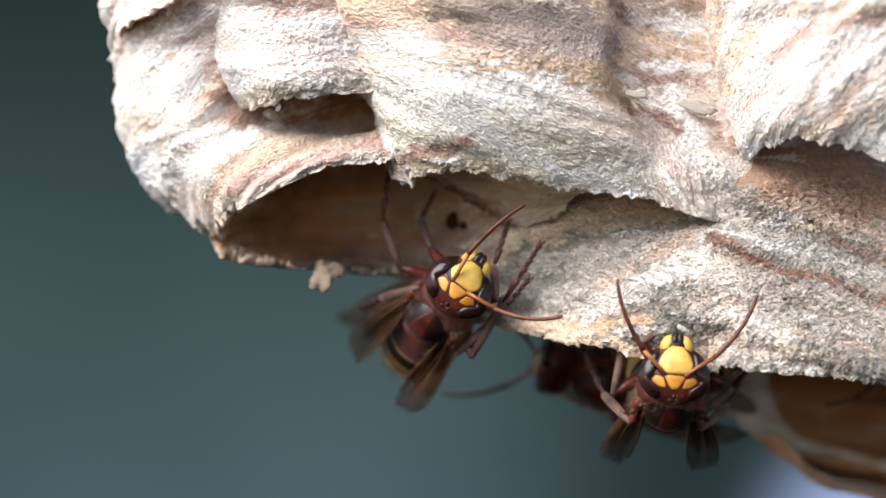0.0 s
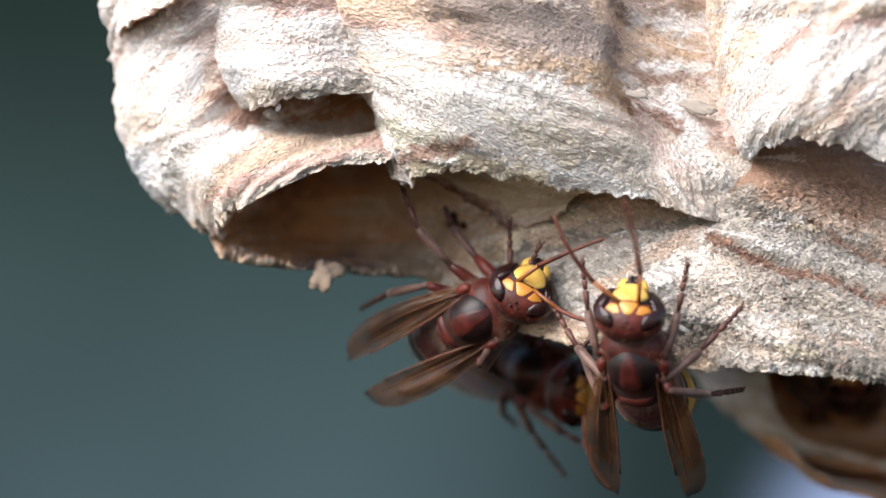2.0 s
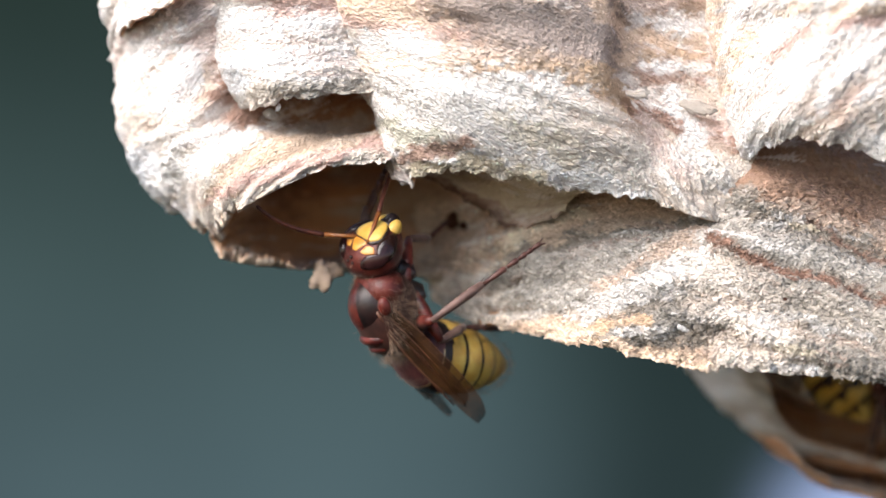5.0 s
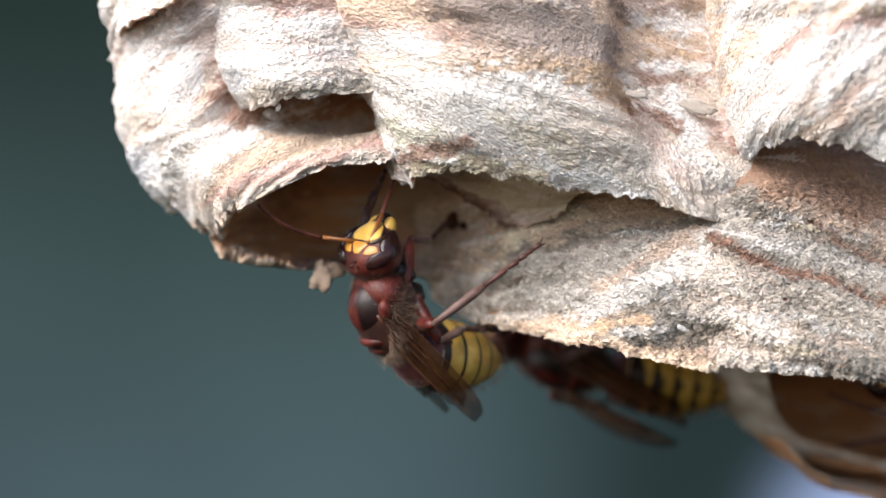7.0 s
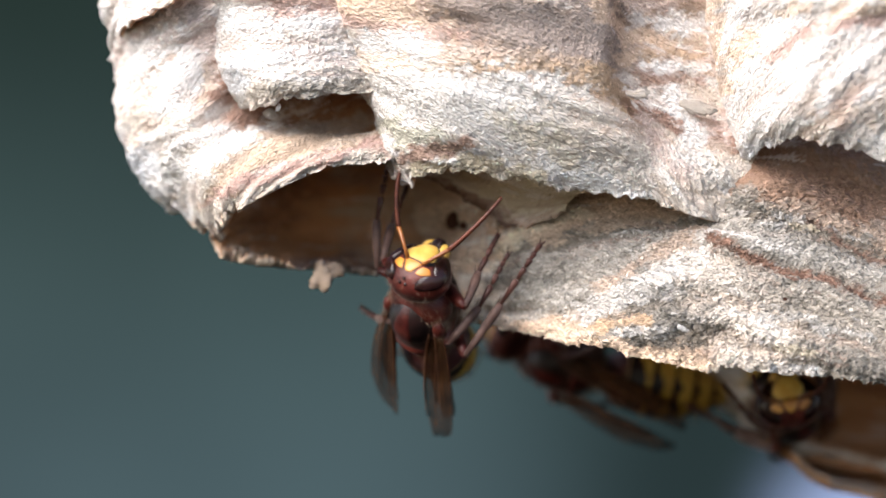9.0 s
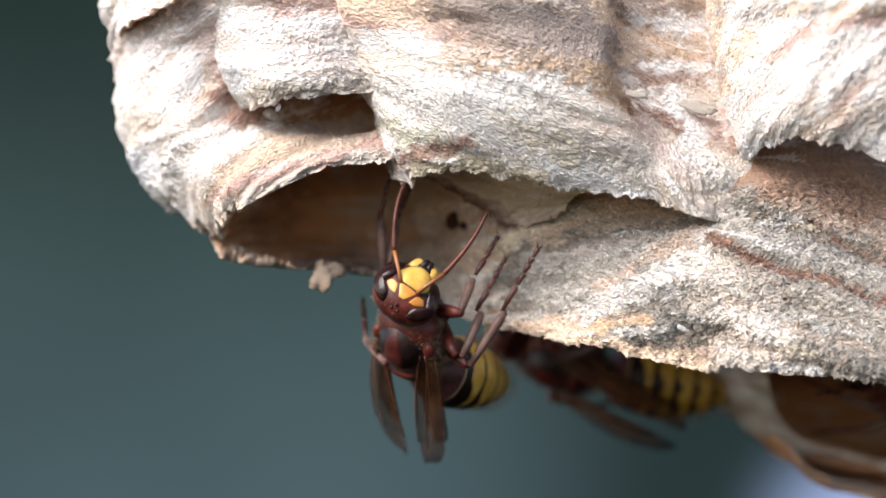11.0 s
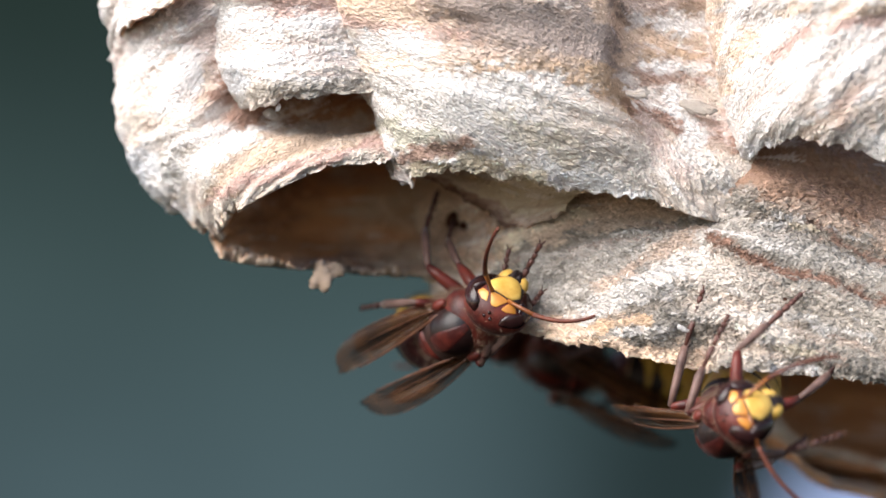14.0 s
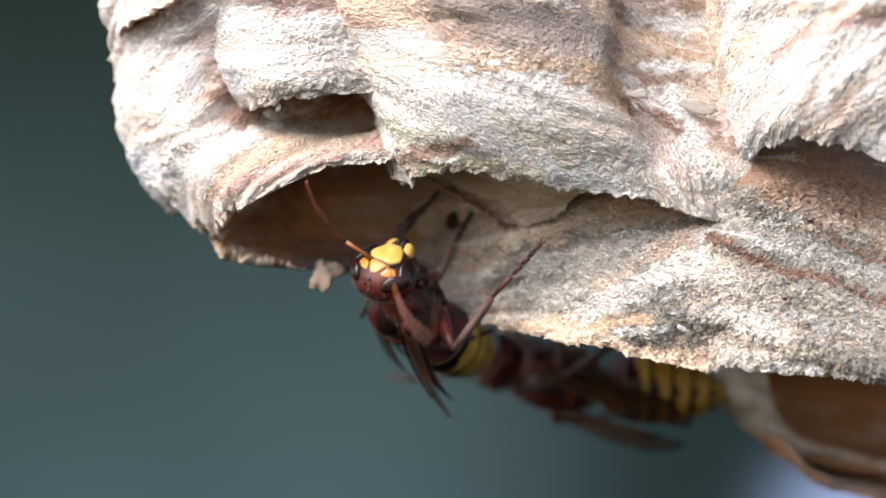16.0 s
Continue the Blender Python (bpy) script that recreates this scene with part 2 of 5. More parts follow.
def paper_sheet(name, guide, chart, parent, label, seed, thick=0.55, cell=0.12, tear=0.06, relief=1.0, swell=0.3, crown=None, mats=None, lean=0.0, lining="m", crumple=(0.0, 0.0), arch=None, pitch=1.7, ridge=0.05, strokes=(), rag=0.12):
    """A shell of pulp paper through the guide rows, from its root to its free, torn edge; with thickness, strips, fibres."""
    G = np.asarray(guide, dtype=float)
    # unseen rows above the root, added to keep light out from behind
    if crown:
        G = np.concatenate([[G[0] + np.array(crown) * 3.0], [G[0] + np.array(crown)], G])
    size_u = np.linalg.norm(np.diff(G, axis=1), axis=2).sum(1).max()
    knots = np.linspace(0, 1, 200)
    fine = spline(G, knots)
    step = np.linalg.norm(np.diff(fine, axis=0), axis=2).mean(1)
    reach = np.concatenate([[0], np.cumsum(step)])                       # millimetres from the root
    coarse = np.where(knots[1:] < (2.0 if crown else 0) / (len(G) - 1), 0.25, 1.0)
    load = np.concatenate([[0], np.cumsum(step * coarse)])
    size_v = reach[-1]
    nu, nv = int(size_u / cell), int(load[-1] / cell)
    u = np.linspace(0, 1, nu)
    v = np.interp(np.linspace(0, load[-1], nv), load, knots)
    lv = np.interp(v, knots, reach)
    left = size_v - lv                                                   # millimetres to the free edge
    P0 = np.swapaxes(spline(np.swapaxes(G, 0, 1), u), 0, 1)              # guide rows x nu x 3
    lu = np.concatenate([[0], np.cumsum(np.linalg.norm(np.diff(P0, axis=1), axis=2).mean(0))])
    # the torn edge draws back by an uneven amount, in millimetres
    bite = np.clip(layered(lu / 3.0, lu * 0, seed + 5, 3, 0.7) * 0.55 + layered(lu / 0.7, lu * 0, seed + 8, 4, 0.75) * rag + 0.28, 0, 1.6) * tear
    arc = lv[:, None] - bite[None, :] * np.exp(-left / 2.2)[:, None]
    vv = np.interp(arc, reach, knots)
    P = np.stack([spline(P0[:, k], vv[:, k]) for k in range(nu)], axis=1)
    LU, LV = np.meshgrid(lu, lv)
    U, V = np.meshgrid(u, v)
    shift = lean * (U - 0.5)
    if arch:                                                              # bands that fall to both sides of a crest
        bow = np.sqrt((U - arch[0]) ** 2 + 0.004) - 0.06
        shift = np.where(U < arch[0], arch[1], arch[2]) * bow
    LV = LV + seed * 13.7 - shift * size_v
    LU = LU + seed * 31.1
    N = normals_of(P)
    wander = layered(LU / 9, LV / 5, seed + 21, 3)
    steps = np.sin((LV + 1.2 * wander) * 2 * math.pi / (2 * pitch))       # strip beside strip
    broad = swell * layered(LU / 8, LV / 5, seed + 1, 3)
    patchy = np.clip(0.75 + 0.6 * layered(LU / 5, LV / 3, seed + 6, 2), 0.25, 1.4)
    out = broad + relief * (ridge * steps + 0.045 * layered(LU / 2.2, LV / 0.9, seed + 2, 3, 0.6)
                            + patchy * (0.065 * layered(LU / 0.42, LV / 0.34, seed + 3, 3, 0.75) + 0.06 * np.abs(layered(LU / 0.6, LV / 0.45, seed + 4, 2, 0.6))))
    out = out + crumple[1] * np.clip((crumple[0] - U) / 0.08, 0, 1) * layered(LU / 2.6, LV / 2.0, seed + 31, 4, 0.6)
    # the lip is rolled and roughened
    out = out + 0.28 * np.exp(-left / 0.9)[:, None] * (0.6 + layered(LU / 0.9, LV / 0.9, seed + 33, 3, 0.7))
    inn = -thick + 0.9 * broad + 0.05 * layered(LU / 1.2, LV / 0.5, seed + 9, 3)
    edge = np.clip(left[:, None] / 1.2, 0, 1) ** 0.5
    inn = out + (inn - out) * (0.4 + 0.6 * edge)
    front, back = P + N * out[:, :, None], P + N * inn[:, :, None]
    ids = np.arange(nu * nv).reshape(nv, nu)
    quads = np.stack([ids[:-1, :-1], ids[:-1, 1:], ids[1:, 1:], ids[1:, :-1]], axis=-1).reshape(-1, 4)
    o = nu * nv
    a, b = ids[-1, :-1], ids[-1, 1:]
    c, d = ids[:-1, 0], ids[1:, 0]
    e, f = ids[:-1, -1], ids[1:, -1]
    g, h = ids[0, :-1], ids[0, 1:]
    rims = np.concatenate([np.stack([a, b, b + o, a + o], 1), np.stack([d, c, c + o, d + o], 1), np.stack([e, f, f + o, e + o], 1), np.stack([h, g, g + o, h + o], 1)])
    faces = np.concatenate([quads, quads[:, ::-1] + o, rims])
    if np.cross(P[0, 1] - P[0, 0], P[1, 1] - P[0, 0])[1] > 0:
        faces = faces[:, ::-1]
    verts = np.concatenate([front.reshape(-1, 3), back.reshape(-1, 3)]) * MM
    uvs = np.concatenate([np.stack([LU.ravel(), LV.ravel()], 1)] * 2)
    tone = pulp_strokes(pulp_colours(chart, U, V, LU, LV, seed, shift, steps), P, seed, strokes).reshape(-1, 3)
    inside = np.clip(np.array(PULP[lining]) * (1 + 0.25 * layered(LU / 5, LV / 1.5, seed + 50, 4)[..., None]), 0.02, 1).reshape(-1, 3)
    index = np.zeros(len(faces), dtype=np.int32)
    index[len(quads):2 * len(quads)] = 1
    ob = mesh_object(name, verts, faces, mats or [PAPER, PAPER_INNER], parent, index, uvs, True, np.concatenate([tone, inside]))
    SURFACES[name] = (front, N, tone.reshape(nv, nu, 3))
    return tagged(ob, label)


SURFACES = {}

def ball(bm, centre, radii, seg=20, rings=12, turn=None, shape=None, mat=0):
    m = Matrix.Translation([c * MM for c in centre])
    if turn is not None:
        m = m @ turn
    got = bmesh.ops.create_uvsphere(bm, u_segments=seg, v_segments=rings, radius=1.0)
    for vert in got["verts"]:
        c = Vector(vert.co)
        if shape:
            c = shape(c)
        vert.co = m @ Vector((c.x * radii[0] * MM, c.y * radii[1] * MM, c.z * radii[2] * MM))
    for f in {f for vert in got["verts"] for f in vert.link_faces}:
        f.material_index = mat
    return got["verts"]


def tube(bm, pts, radii, seg=8, flat=1.0, mat=0):
    """A round bar through points, in millimetres."""
    rings = []
    pts = [Vector(p) for p in pts]
    for k, (p, r) in enumerate(zip(pts, radii)):
        ahead = (pts[min(k + 1, len(pts) - 1)] - pts[max(k - 1, 0)]).normalized()
        side = ahead.cross(Vector((0, 1, 0.01))).normalized()
        other = ahead.cross(side).normalized()
        ring = []
        for i in range(seg):
            a = 2 * math.pi * i / seg
            ring.append(bm.verts.new((p + side * (math.cos(a) * r) + other * (math.sin(a) * r * flat)) * MM))
        rings.append(ring)
    for a, b in zip(rings, rings[1:]):
        for i in range(seg):
            j = (i + 1) % seg
            bm.faces.new((a[i], a[j], b[j], b[i])).material_index = mat
    bm.faces.new(rings[0][::-1]).material_index = mat
    bm.faces.new(rings[-1]).material_index = mat


# ---- guide rows of the nest's shells, in millimetres: rows run from the root to the free edge ----
LEFT_LOBE_ROOT = [(-22.8, 8, 21.8), (-25.6, 1.5, 21.4), (-24.1, -1, 21.2), (-20.2, -5, 20.9), (-15.2, -6, 20.9), (-9.4, -5, 20.9), (-3.5, -3, 21.1)]
LEFT_LOBE_NECK = [(-22.6, 8, 14.8), (-24.8, 1.5, 14.6), (-23.5, -1, 14.4), (-19.8, -5, 14.5), (-15.2, -5, 14.3), (-9.4, -4, 13.9), (-3.5, -3, 13.9)]
LEFT_LOBE_SHOULDER = [(-22.2, 8, 10.5), (-24.6, 1.5, 10.1), (-22.8, -1.5, 9.8), (-19.3, -6, 9.8), (-14.8, -5, 9.4), (-9.5, -2, 9.5), (-3.6, -1, 9.6)]
LEFT_LOBE_BELLY = [(-21.5, 8, 7), (-23.6, 1.5, 6.7), (-21.9, -2, 7), (-18.4, -7, 7.3), (-13.8, -8, 8.1), (-8.9, -7, 8.3), (-3.5, -6, 8.4)]
LEFT_LOBE_BROW = [(-20.6, 8, 4.8), (-22.3, 1.5, 4.3), (-19.5, -3, 4), (-16.7, -8, 4.4), (-13.8, -9.5, 5.2), (-8.8, -9.5, 6.6), (-3.5, -8, 7.2)]
LEFT_LOBE_LIP = [(-19.8, 8, 3.3), (-19.4, 1.5, 2.4), (-16.9, -1, 0.4), (-15.5, -7, 1.9), (-13.7, -9.5, 3.5), (-8.8, -9.5, 5.7), (-3.9, -8, 6.5)]
LEFT_LOBE = [LEFT_LOBE_ROOT, LEFT_LOBE_NECK, LEFT_LOBE_SHOULDER, LEFT_LOBE_BELLY, LEFT_LOBE_BROW, LEFT_LOBE_LIP]
UPPER_POCKET_ROOT = [(-18.5, -2.5, 21.1), (-17, -6.5, 20.8), (-13, -8.5, 20.7), (-9.3, -8.5, 20.7), (-5.1, -7.5, 20.8)]
UPPER_POCKET_SHOULDER = [(-17.8, -2.5, 17.7), (-16.6, -6.5, 17.5), (-13, -9, 17.4), (-9.2, -9, 17.4), (-5.1, -7.5, 17.5)]
UPPER_POCKET_BELLY = [(-17.1, -2.5, 13.9), (-16.2, -6.5, 14), (-12.9, -9.5, 14), (-9.2, -9.5, 14.3), (-5.1, -7.5, 14.3)]
UPPER_POCKET_BROW = [(-16.2, -2.5, 11.6), (-15.1, -6.5, 11.9), (-12.5, -10, 12.1), (-8.8, -10, 12.4), (-4.7, -7.5, 12.5)]
UPPER_POCKET_LIP = [(-14.5, -2.5, 9.9), (-14, -5.5, 10.5), (-12.1, -9, 10.6), (-8.8, -9.5, 11.2), (-4.3, -7.5, 11.4)]
UPPER_POCKET = [UPPER_POCKET_ROOT, UPPER_POCKET_SHOULDER, UPPER_POCKET_BELLY, UPPER_POCKET_BROW, UPPER_POCKET_LIP]
FRONT_SHELL_ROOT = [(-7.9, -5, 20.9), (-6.8, -9, 20.7), (-1, -12, 20.5), (5.6, -12, 20.5), (11.8, -9.5, 20.6), (13.5, -7.5, 20.8), (17.3, -6, 20.9), (23.2, -5, 20.9)]
FRONT_SHELL_NECK = [(-7.5, -5, 16.3), (-6.6, -9, 15.9), (-1, -12.5, 16), (5.5, -13, 15.9), (11.3, -11, 15.8), (12.9, -7.8, 15.9), (16.9, -6.5, 15.9), (23.2, -5, 15.9)]
FRONT_SHELL_SHOULDER = [(-6.4, -5, 12.2), (-5.5, -9, 12.4), (-0.6, -13, 12.5), (5.5, -13.5, 11.8), (11.3, -11.8, 11.5), (13.1, -8.3, 11.6), (16.9, -7.2, 11.7), (23.2, -6, 11.5)]
FRONT_SHELL_BELLY = [(-5.1, -5, 9.4), (-4.3, -9, 9.3), (0.2, -13, 9.2), (5.9, -13, 8.6), (13.1, -11.4, 8.2), (15.1, -8.6, 8.2), (17.4, -8.3, 8.3), (23.1, -7, 8.1)]
FRONT_SHELL_BROW = [(-4.3, -5, 6.9), (-3.3, -8.5, 6.4), (1.1, -11.5, 6.6), (6.4, -11.5, 6), (13, -10.5, 5.4), (15.7, -9.9, 5.2), (18, -9.4, 5), (23, -8, 5)]
FRONT_SHELL_LIP = [(-3.9, -5, 6.3), (-2, -7.5, 5), (1.1, -10, 5.7), (6, -10, 4.9), (12.4, -9.5, 4), (15.7, -9.3, 3.3), (18.6, -9.3, 2.3), (23.5, -7, 1.3)]
FRONT_SHELL = [FRONT_SHELL_ROOT, FRONT_SHELL_NECK, FRONT_SHELL_SHOULDER, FRONT_SHELL_BELLY, FRONT_SHELL_BROW, FRONT_SHELL_LIP]
LOWER_SHELL_ROOT = [(-2.4, 7.5, 6.6), (2.9, 0.7, 6.5), (7.1, -5, 6.4), (12.5, -6, 6.0), (17.5, -4.5, 5.8), (22.7, -7.5, 7.3), (28.2, -6.5, 8.3), (36.4, -6.5, 7.1)]
LOWER_SHELL_NECK = [(-2.1, 8.5, 3.5), (2.9, 1.7, 3.5), (7.1, -2.5, 3.9), (12.6, -4.5, 3.2), (18, -6, 3.1), (22.9, -9.5, 3.7), (28.2, -8.3, 4), (35.8, -8.3, 2.6)]
LOWER_SHELL_SHOULDER = [(-1.7, 8.5, 0.5), (2.8, 1.7, 0), (7, -3, 0.7), (12.4, -6, 1.1), (18, -8.8, 0.7), (22.8, -11, 0.7), (28.4, -10, 0.7), (35.4, -10, -0.8)]
LOWER_SHELL_BELLY = [(-1.3, 7.5, -1.7), (2.8, 0.7, -2.8), (7, -4, -2.9), (12.6, -9, -2.4), (17.9, -11, -2.8), (22.7, -12, -3.2), (28, -12.5, -3.6), (34.9, -12.5, -4.4)]
LOWER_SHELL_BROW = [(-0.8, 6.5, -3.2), (2.8, -0.3, -4.5), (7.1, -5, -5.2), (12.6, -10, -5.5), (17.9, -11.5, -6.5), (22.7, -12.5, -6.9), (28, -13, -7.3), (34.9, -13, -8.5)]
LOWER_SHELL_LIP = [(-0.6, 5.5, -4.1), (2.8, -1.3, -5.7), (5.9, -4, -6.3), (12.8, -10, -7.9), (18.6, -11, -8.7), (22.8, -12, -9), (27.7, -12.5, -9.3), (35, -12.5, -11.2)]
LOWER_SHELL = [LOWER_SHELL_ROOT, LOWER_SHELL_NECK, LOWER_SHELL_SHOULDER, LOWER_SHELL_BELLY, LOWER_SHELL_BROW, LOWER_SHELL_LIP]
RIGHT_LOBE_ROOT = [(19.1, -4, 21), (20.1, -11, 20.5), (24.1, -15, 20.3), (28.8, -17, 20.1), (34.4, -17, 20.1)]
RIGHT_LOBE_SHOULDER = [(19.6, -4, 16), (20.5, -11, 15.6), (24.5, -15.5, 15.8), (28.7, -17.5, 15.9), (34.4, -17.5, 15.9)]
RIGHT_LOBE_BELLY = [(20.3, -4.5, 11.8), (21.2, -11, 11.5), (24.8, -16, 11.7), (28.7, -17.5, 11.7), (34.4, -17.5, 11.1)]
RIGHT_LOBE_BROW = [(20.9, -5, 8), (21.8, -10, 8.1), (24.9, -15, 9.1), (28.8, -16.5, 8.7), (34.5, -16.5, 7.7)]
RIGHT_LOBE_LIP = [(22, -6, 5.8), (23.1, -9.5, 7), (25.5, -13.5, 8), (29.4, -15, 6.9), (34.6, -15, 5.3)]
RIGHT_LOBE = [RIGHT_LOBE_ROOT, RIGHT_LOBE_SHOULDER, RIGHT_LOBE_BELLY, RIGHT_LOBE_BROW, RIGHT_LOBE_LIP]
CAVITY_WALL_ROOT = [(-17.7, 1.5, 4.7), (-13.1, 5.5, 7.8), (-8, 7.5, 8.7), (-2.8, 7.5, 8.7), (2.9, 6.5, 7.4)]
CAVITY_WALL_SHOULDER = [(-17.3, 1.5, 1.7), (-13.7, 9.5, 3.1), (-8.1, 11.5, 4), (-2.8, 10.5, 4), (2.4, 6.5, 3.1)]
CAVITY_WALL_BELLY = [(-16.9, 1.5, 0.5), (-13.3, 8.0, 0.4), (-8.1, 10.5, 0.2), (-2.8, 9.5, -0.1), (2, 5.5, -0.8)]
CAVITY_WALL_LIP = [(-16.4, -2, 0.0), (-12.5, -2, -0.8), (-8, -1.5, -1.4), (-3.2, 3, -1.9), (2, 4.5, -2.6)]
CAVITY_WALL = [CAVITY_WALL_ROOT, CAVITY_WALL_SHOULDER, CAVITY_WALL_BELLY, CAVITY_WALL_LIP]
BACK_SHELL_ROOT = [(18.3, 20, -8.1), (21.9, 15, -8.0), (25.1, 13.5, -8.2)]
BACK_SHELL_NECK = [(20.4, 20, -10.6), (23.3, 14, -10.7), (25.7, 13.5, -11.4)]
BACK_SHELL_SHOULDER = [(23.0, 20, -13.3), (24.9, 14, -13.2), (26.6, 13.5, -13.6)]
BACK_SHELL_BELLY = [(25.8, 20, -15.7), (26.8, 14.5, -15.2), (28.1, 14, -15.0)]
BACK_SHELL_BROW = [(29.6, 20, -17.2), (29.9, 15, -16.4), (30.6, 14.5, -15.9)]
BACK_SHELL_LIP = [(36.4, 20, -18.5), (35.9, 15, -17.6), (35.9, 15, -16.9)]
BACK_SHELL = [BACK_SHELL_ROOT, BACK_SHELL_NECK, BACK_SHELL_SHOULDER, BACK_SHELL_BELLY, BACK_SHELL_BROW, BACK_SHELL_LIP]
BACK_LIP_ROOT = [(25.5, 19, -14.6), (27.5, 16, -16.0), (30.4, 15.5, -16.9), (35.9, 15.5, -17.8)]
BACK_LIP_HOLLOW = [(26.2, 22, -15.6), (28.4, 22, -17.0), (31.2, 22, -17.9), (36.6, 22, -18.7)]
BACK_LIP_LIP = [(25.5, 16, -14.7), (27.6, 13.5, -16.2), (29.9, 13, -18.2), (35.7, 13, -19.6)]
BACK_LIP = [BACK_LIP_ROOT, BACK_LIP_HOLLOW, BACK_LIP_LIP]
INNER_FOLD_ROOT = [(-1.6, -3, 6.6), (0.7, -4, 6.5), (3.6, -5, 6.1), (7.3, -6.5, 5), (10.6, -7.5, 4.4)]
INNER_FOLD_BELLY = [(-1.4, -1, 6), (0.7, -1.5, 5.5), (3.4, -2.5, 4), (6.1, -3, 2.8), (9.4, -6, 3.6)]
INNER_FOLD_LIP = [(-1.2, 0.5, 5.5), (0.7, 0, 4.6), (3.2, -1.2, 2.9), (5.2, -2.2, 1.2), (9, -5, 2.9)]
INNER_FOLD = [INNER_FOLD_ROOT, INNER_FOLD_BELLY, INNER_FOLD_LIP]
CREST_FLAP_ROOT = [(-25.9, 6, 23), (-23.2, -4, 22.3), (-20.5, -7, 22.1), (-18, -8, 22)]
CREST_FLAP_BELLY = [(-25.5, 5.5, 19.1), (-23.6, -4, 19.3), (-20.9, -7.5, 19.9), (-18.4, -8.5, 20.7)]
CREST_FLAP_LIP = [(-25, 4, 14.3), (-23.3, -4.2, 16.1), (-21, -8, 17.3), (-18.5, -9, 18.3)]
CREST_FLAP = [CREST_FLAP_ROOT, CREST_FLAP_BELLY, CREST_FLAP_LIP]
# root row and last column stay unseen, added to shut light out of the hollow
BACK_WALL_ROOT = [(15.9, 8, -6.9), (22.1, 2, -6.4), (28.1, -2, -6.7), (37.8, -2, -8.4), (42.1, -8, -8.2)]
BACK_WALL_SHOULDER = [(17.9, 20, -5.4), (23.4, 22, -5.4), (30.4, 24, -5.4), (40.9, 24, -5.4), (43.8, 5, -5.1)]
BACK_WALL_BELLY = [(21.5, 20, -10.8), (25.3, 23, -10.9), (30.9, 24, -10.9), (40.9, 24, -11.8), (43.8, 5, -11.2)]
BACK_WALL_BROW = [(25, 19, -14.4), (27.4, 21, -14.4), (31.7, 23, -15), (40.8, 23, -15.4), (43.8, 5, -15.1)]
BACK_WALL_LIP = [(28, 17, -16.7), (30, 19, -17.7), (33.2, 20, -18.2), (40.5, 20, -20.3), (43.8, 5, -19.4)]
BACK_WALL = [BACK_WALL_ROOT, BACK_WALL_SHOULDER, BACK_WALL_BELLY, BACK_WALL_BROW, BACK_WALL_LIP]

# ---- loads of pulp on the shells: pulp, half width, cover, then points in x and z ----
LEFT_LOBE_UPPER = [
    ("p", 0.9, 0.8, (-24.7, 14.6), (-23.7, 15.6), (-22.0, 16.8), (-19.8, 17.5), (-17.9, 17.2)),
    ("p", 0.9, 0.7, (-24.1, 13.8), (-20.7, 15.3), (-18.1, 15.3), (-16.9, 13.2)),
    ("w", 1.2, 0.9, (-23.7, 11.7), (-22.7, 14.6), (-19.4, 13.8), (-18.1, 12.6)),
    ("t", 0.25, 0.9, (-23.8, 10.7), (-22.5, 12.3), (-21.4, 13.3), (-20.0, 14.1)),
    ("o", 0.45, 0.7, (-17.0, 13.5), (-17.2, 12.2), (-18.0, 11.0)),
    ("t", 0.5, 0.7, (-21.8, 9.2), (-20.2, 9.4), (-18.9, 9.5), (-17.4, 10.5)),
    ("t", 0.3, 0.8, (-22.6, 8.1), (-22.3, 6.4), (-21.6, 5.2), (-20.2, 3.7)),
    ("s", 0.45, 0.8, (-20.8, 6.7), (-18.9, 7.2), (-16.6, 7.9), (-14.5, 8.4)),
    ("l", 1, 0.7, (-22.8, 6.7), (-20.9, 4.7)),
]
LEFT_LOBE_LOWER = [
    ("w", 0.9, 0.9, (-20.7, 4.8), (-18.0, 6.3), (-15.1, 7.7), (-13.1, 8.6)),
    ("q", 1, 0.85, (-17.3, 3.4), (-15.7, 5.4), (-13.4, 7.3), (-10.1, 8.4), (-6.5, 9.0)),
    ("b", 0.4, 0.7, (-16.0, 5.8), (-14.6, 7.0)),
    ("b", 0.35, 0.7, (-13.1, 8.6), (-9.5, 9.2), (-6.1, 10.0)),
    ("P", 0.65, 0.95, (-17.2, 3.5), (-14.7, 4.7), (-12.1, 5.4), (-9.2, 6.3), (-6.3, 7.3), (-4.5, 7.7)),
    ("c", 0.6, 0.9, (-17.7, 1.9), (-16.6, 2.9), (-13.8, 3.8), (-10.9, 4.6), (-9.2, 5.6)),
    ("q", 0.6, 0.8, (-17.4, 1.1), (-16.4, 0.1), (-14.5, -0.5)),
    ("c", 0.5, 0.9, (-8.6, 5.8), (-7.2, 6.2), (-5.1, 6.9)),
]
POCKET = [
    ("P", 0.7, 0.8, (-11.7, 17.7), (-9.3, 17.9), (-6.8, 18.0)),
    ("p", 0.5, 0.6, (-10.5, 14.3), (-8.4, 13.9), (-6.8, 13.6)),
    ("p", 0.4, 0.5, (-16.0, 14.6), (-13.8, 14.9), (-11.7, 14.7)),
    ("g", 0.7, 0.85, (-14.4, 12.5), (-14.7, 11.5), (-14.4, 11.0)),
    ("s", 0.75, 0.8, (-12.9, 11.7), (-10.9, 11.8), (-8.4, 11.8), (-6.0, 12.0)),
    ("l", 0.6, 0.6, (-15.5, 13.3), (-14.9, 12.1)),
]
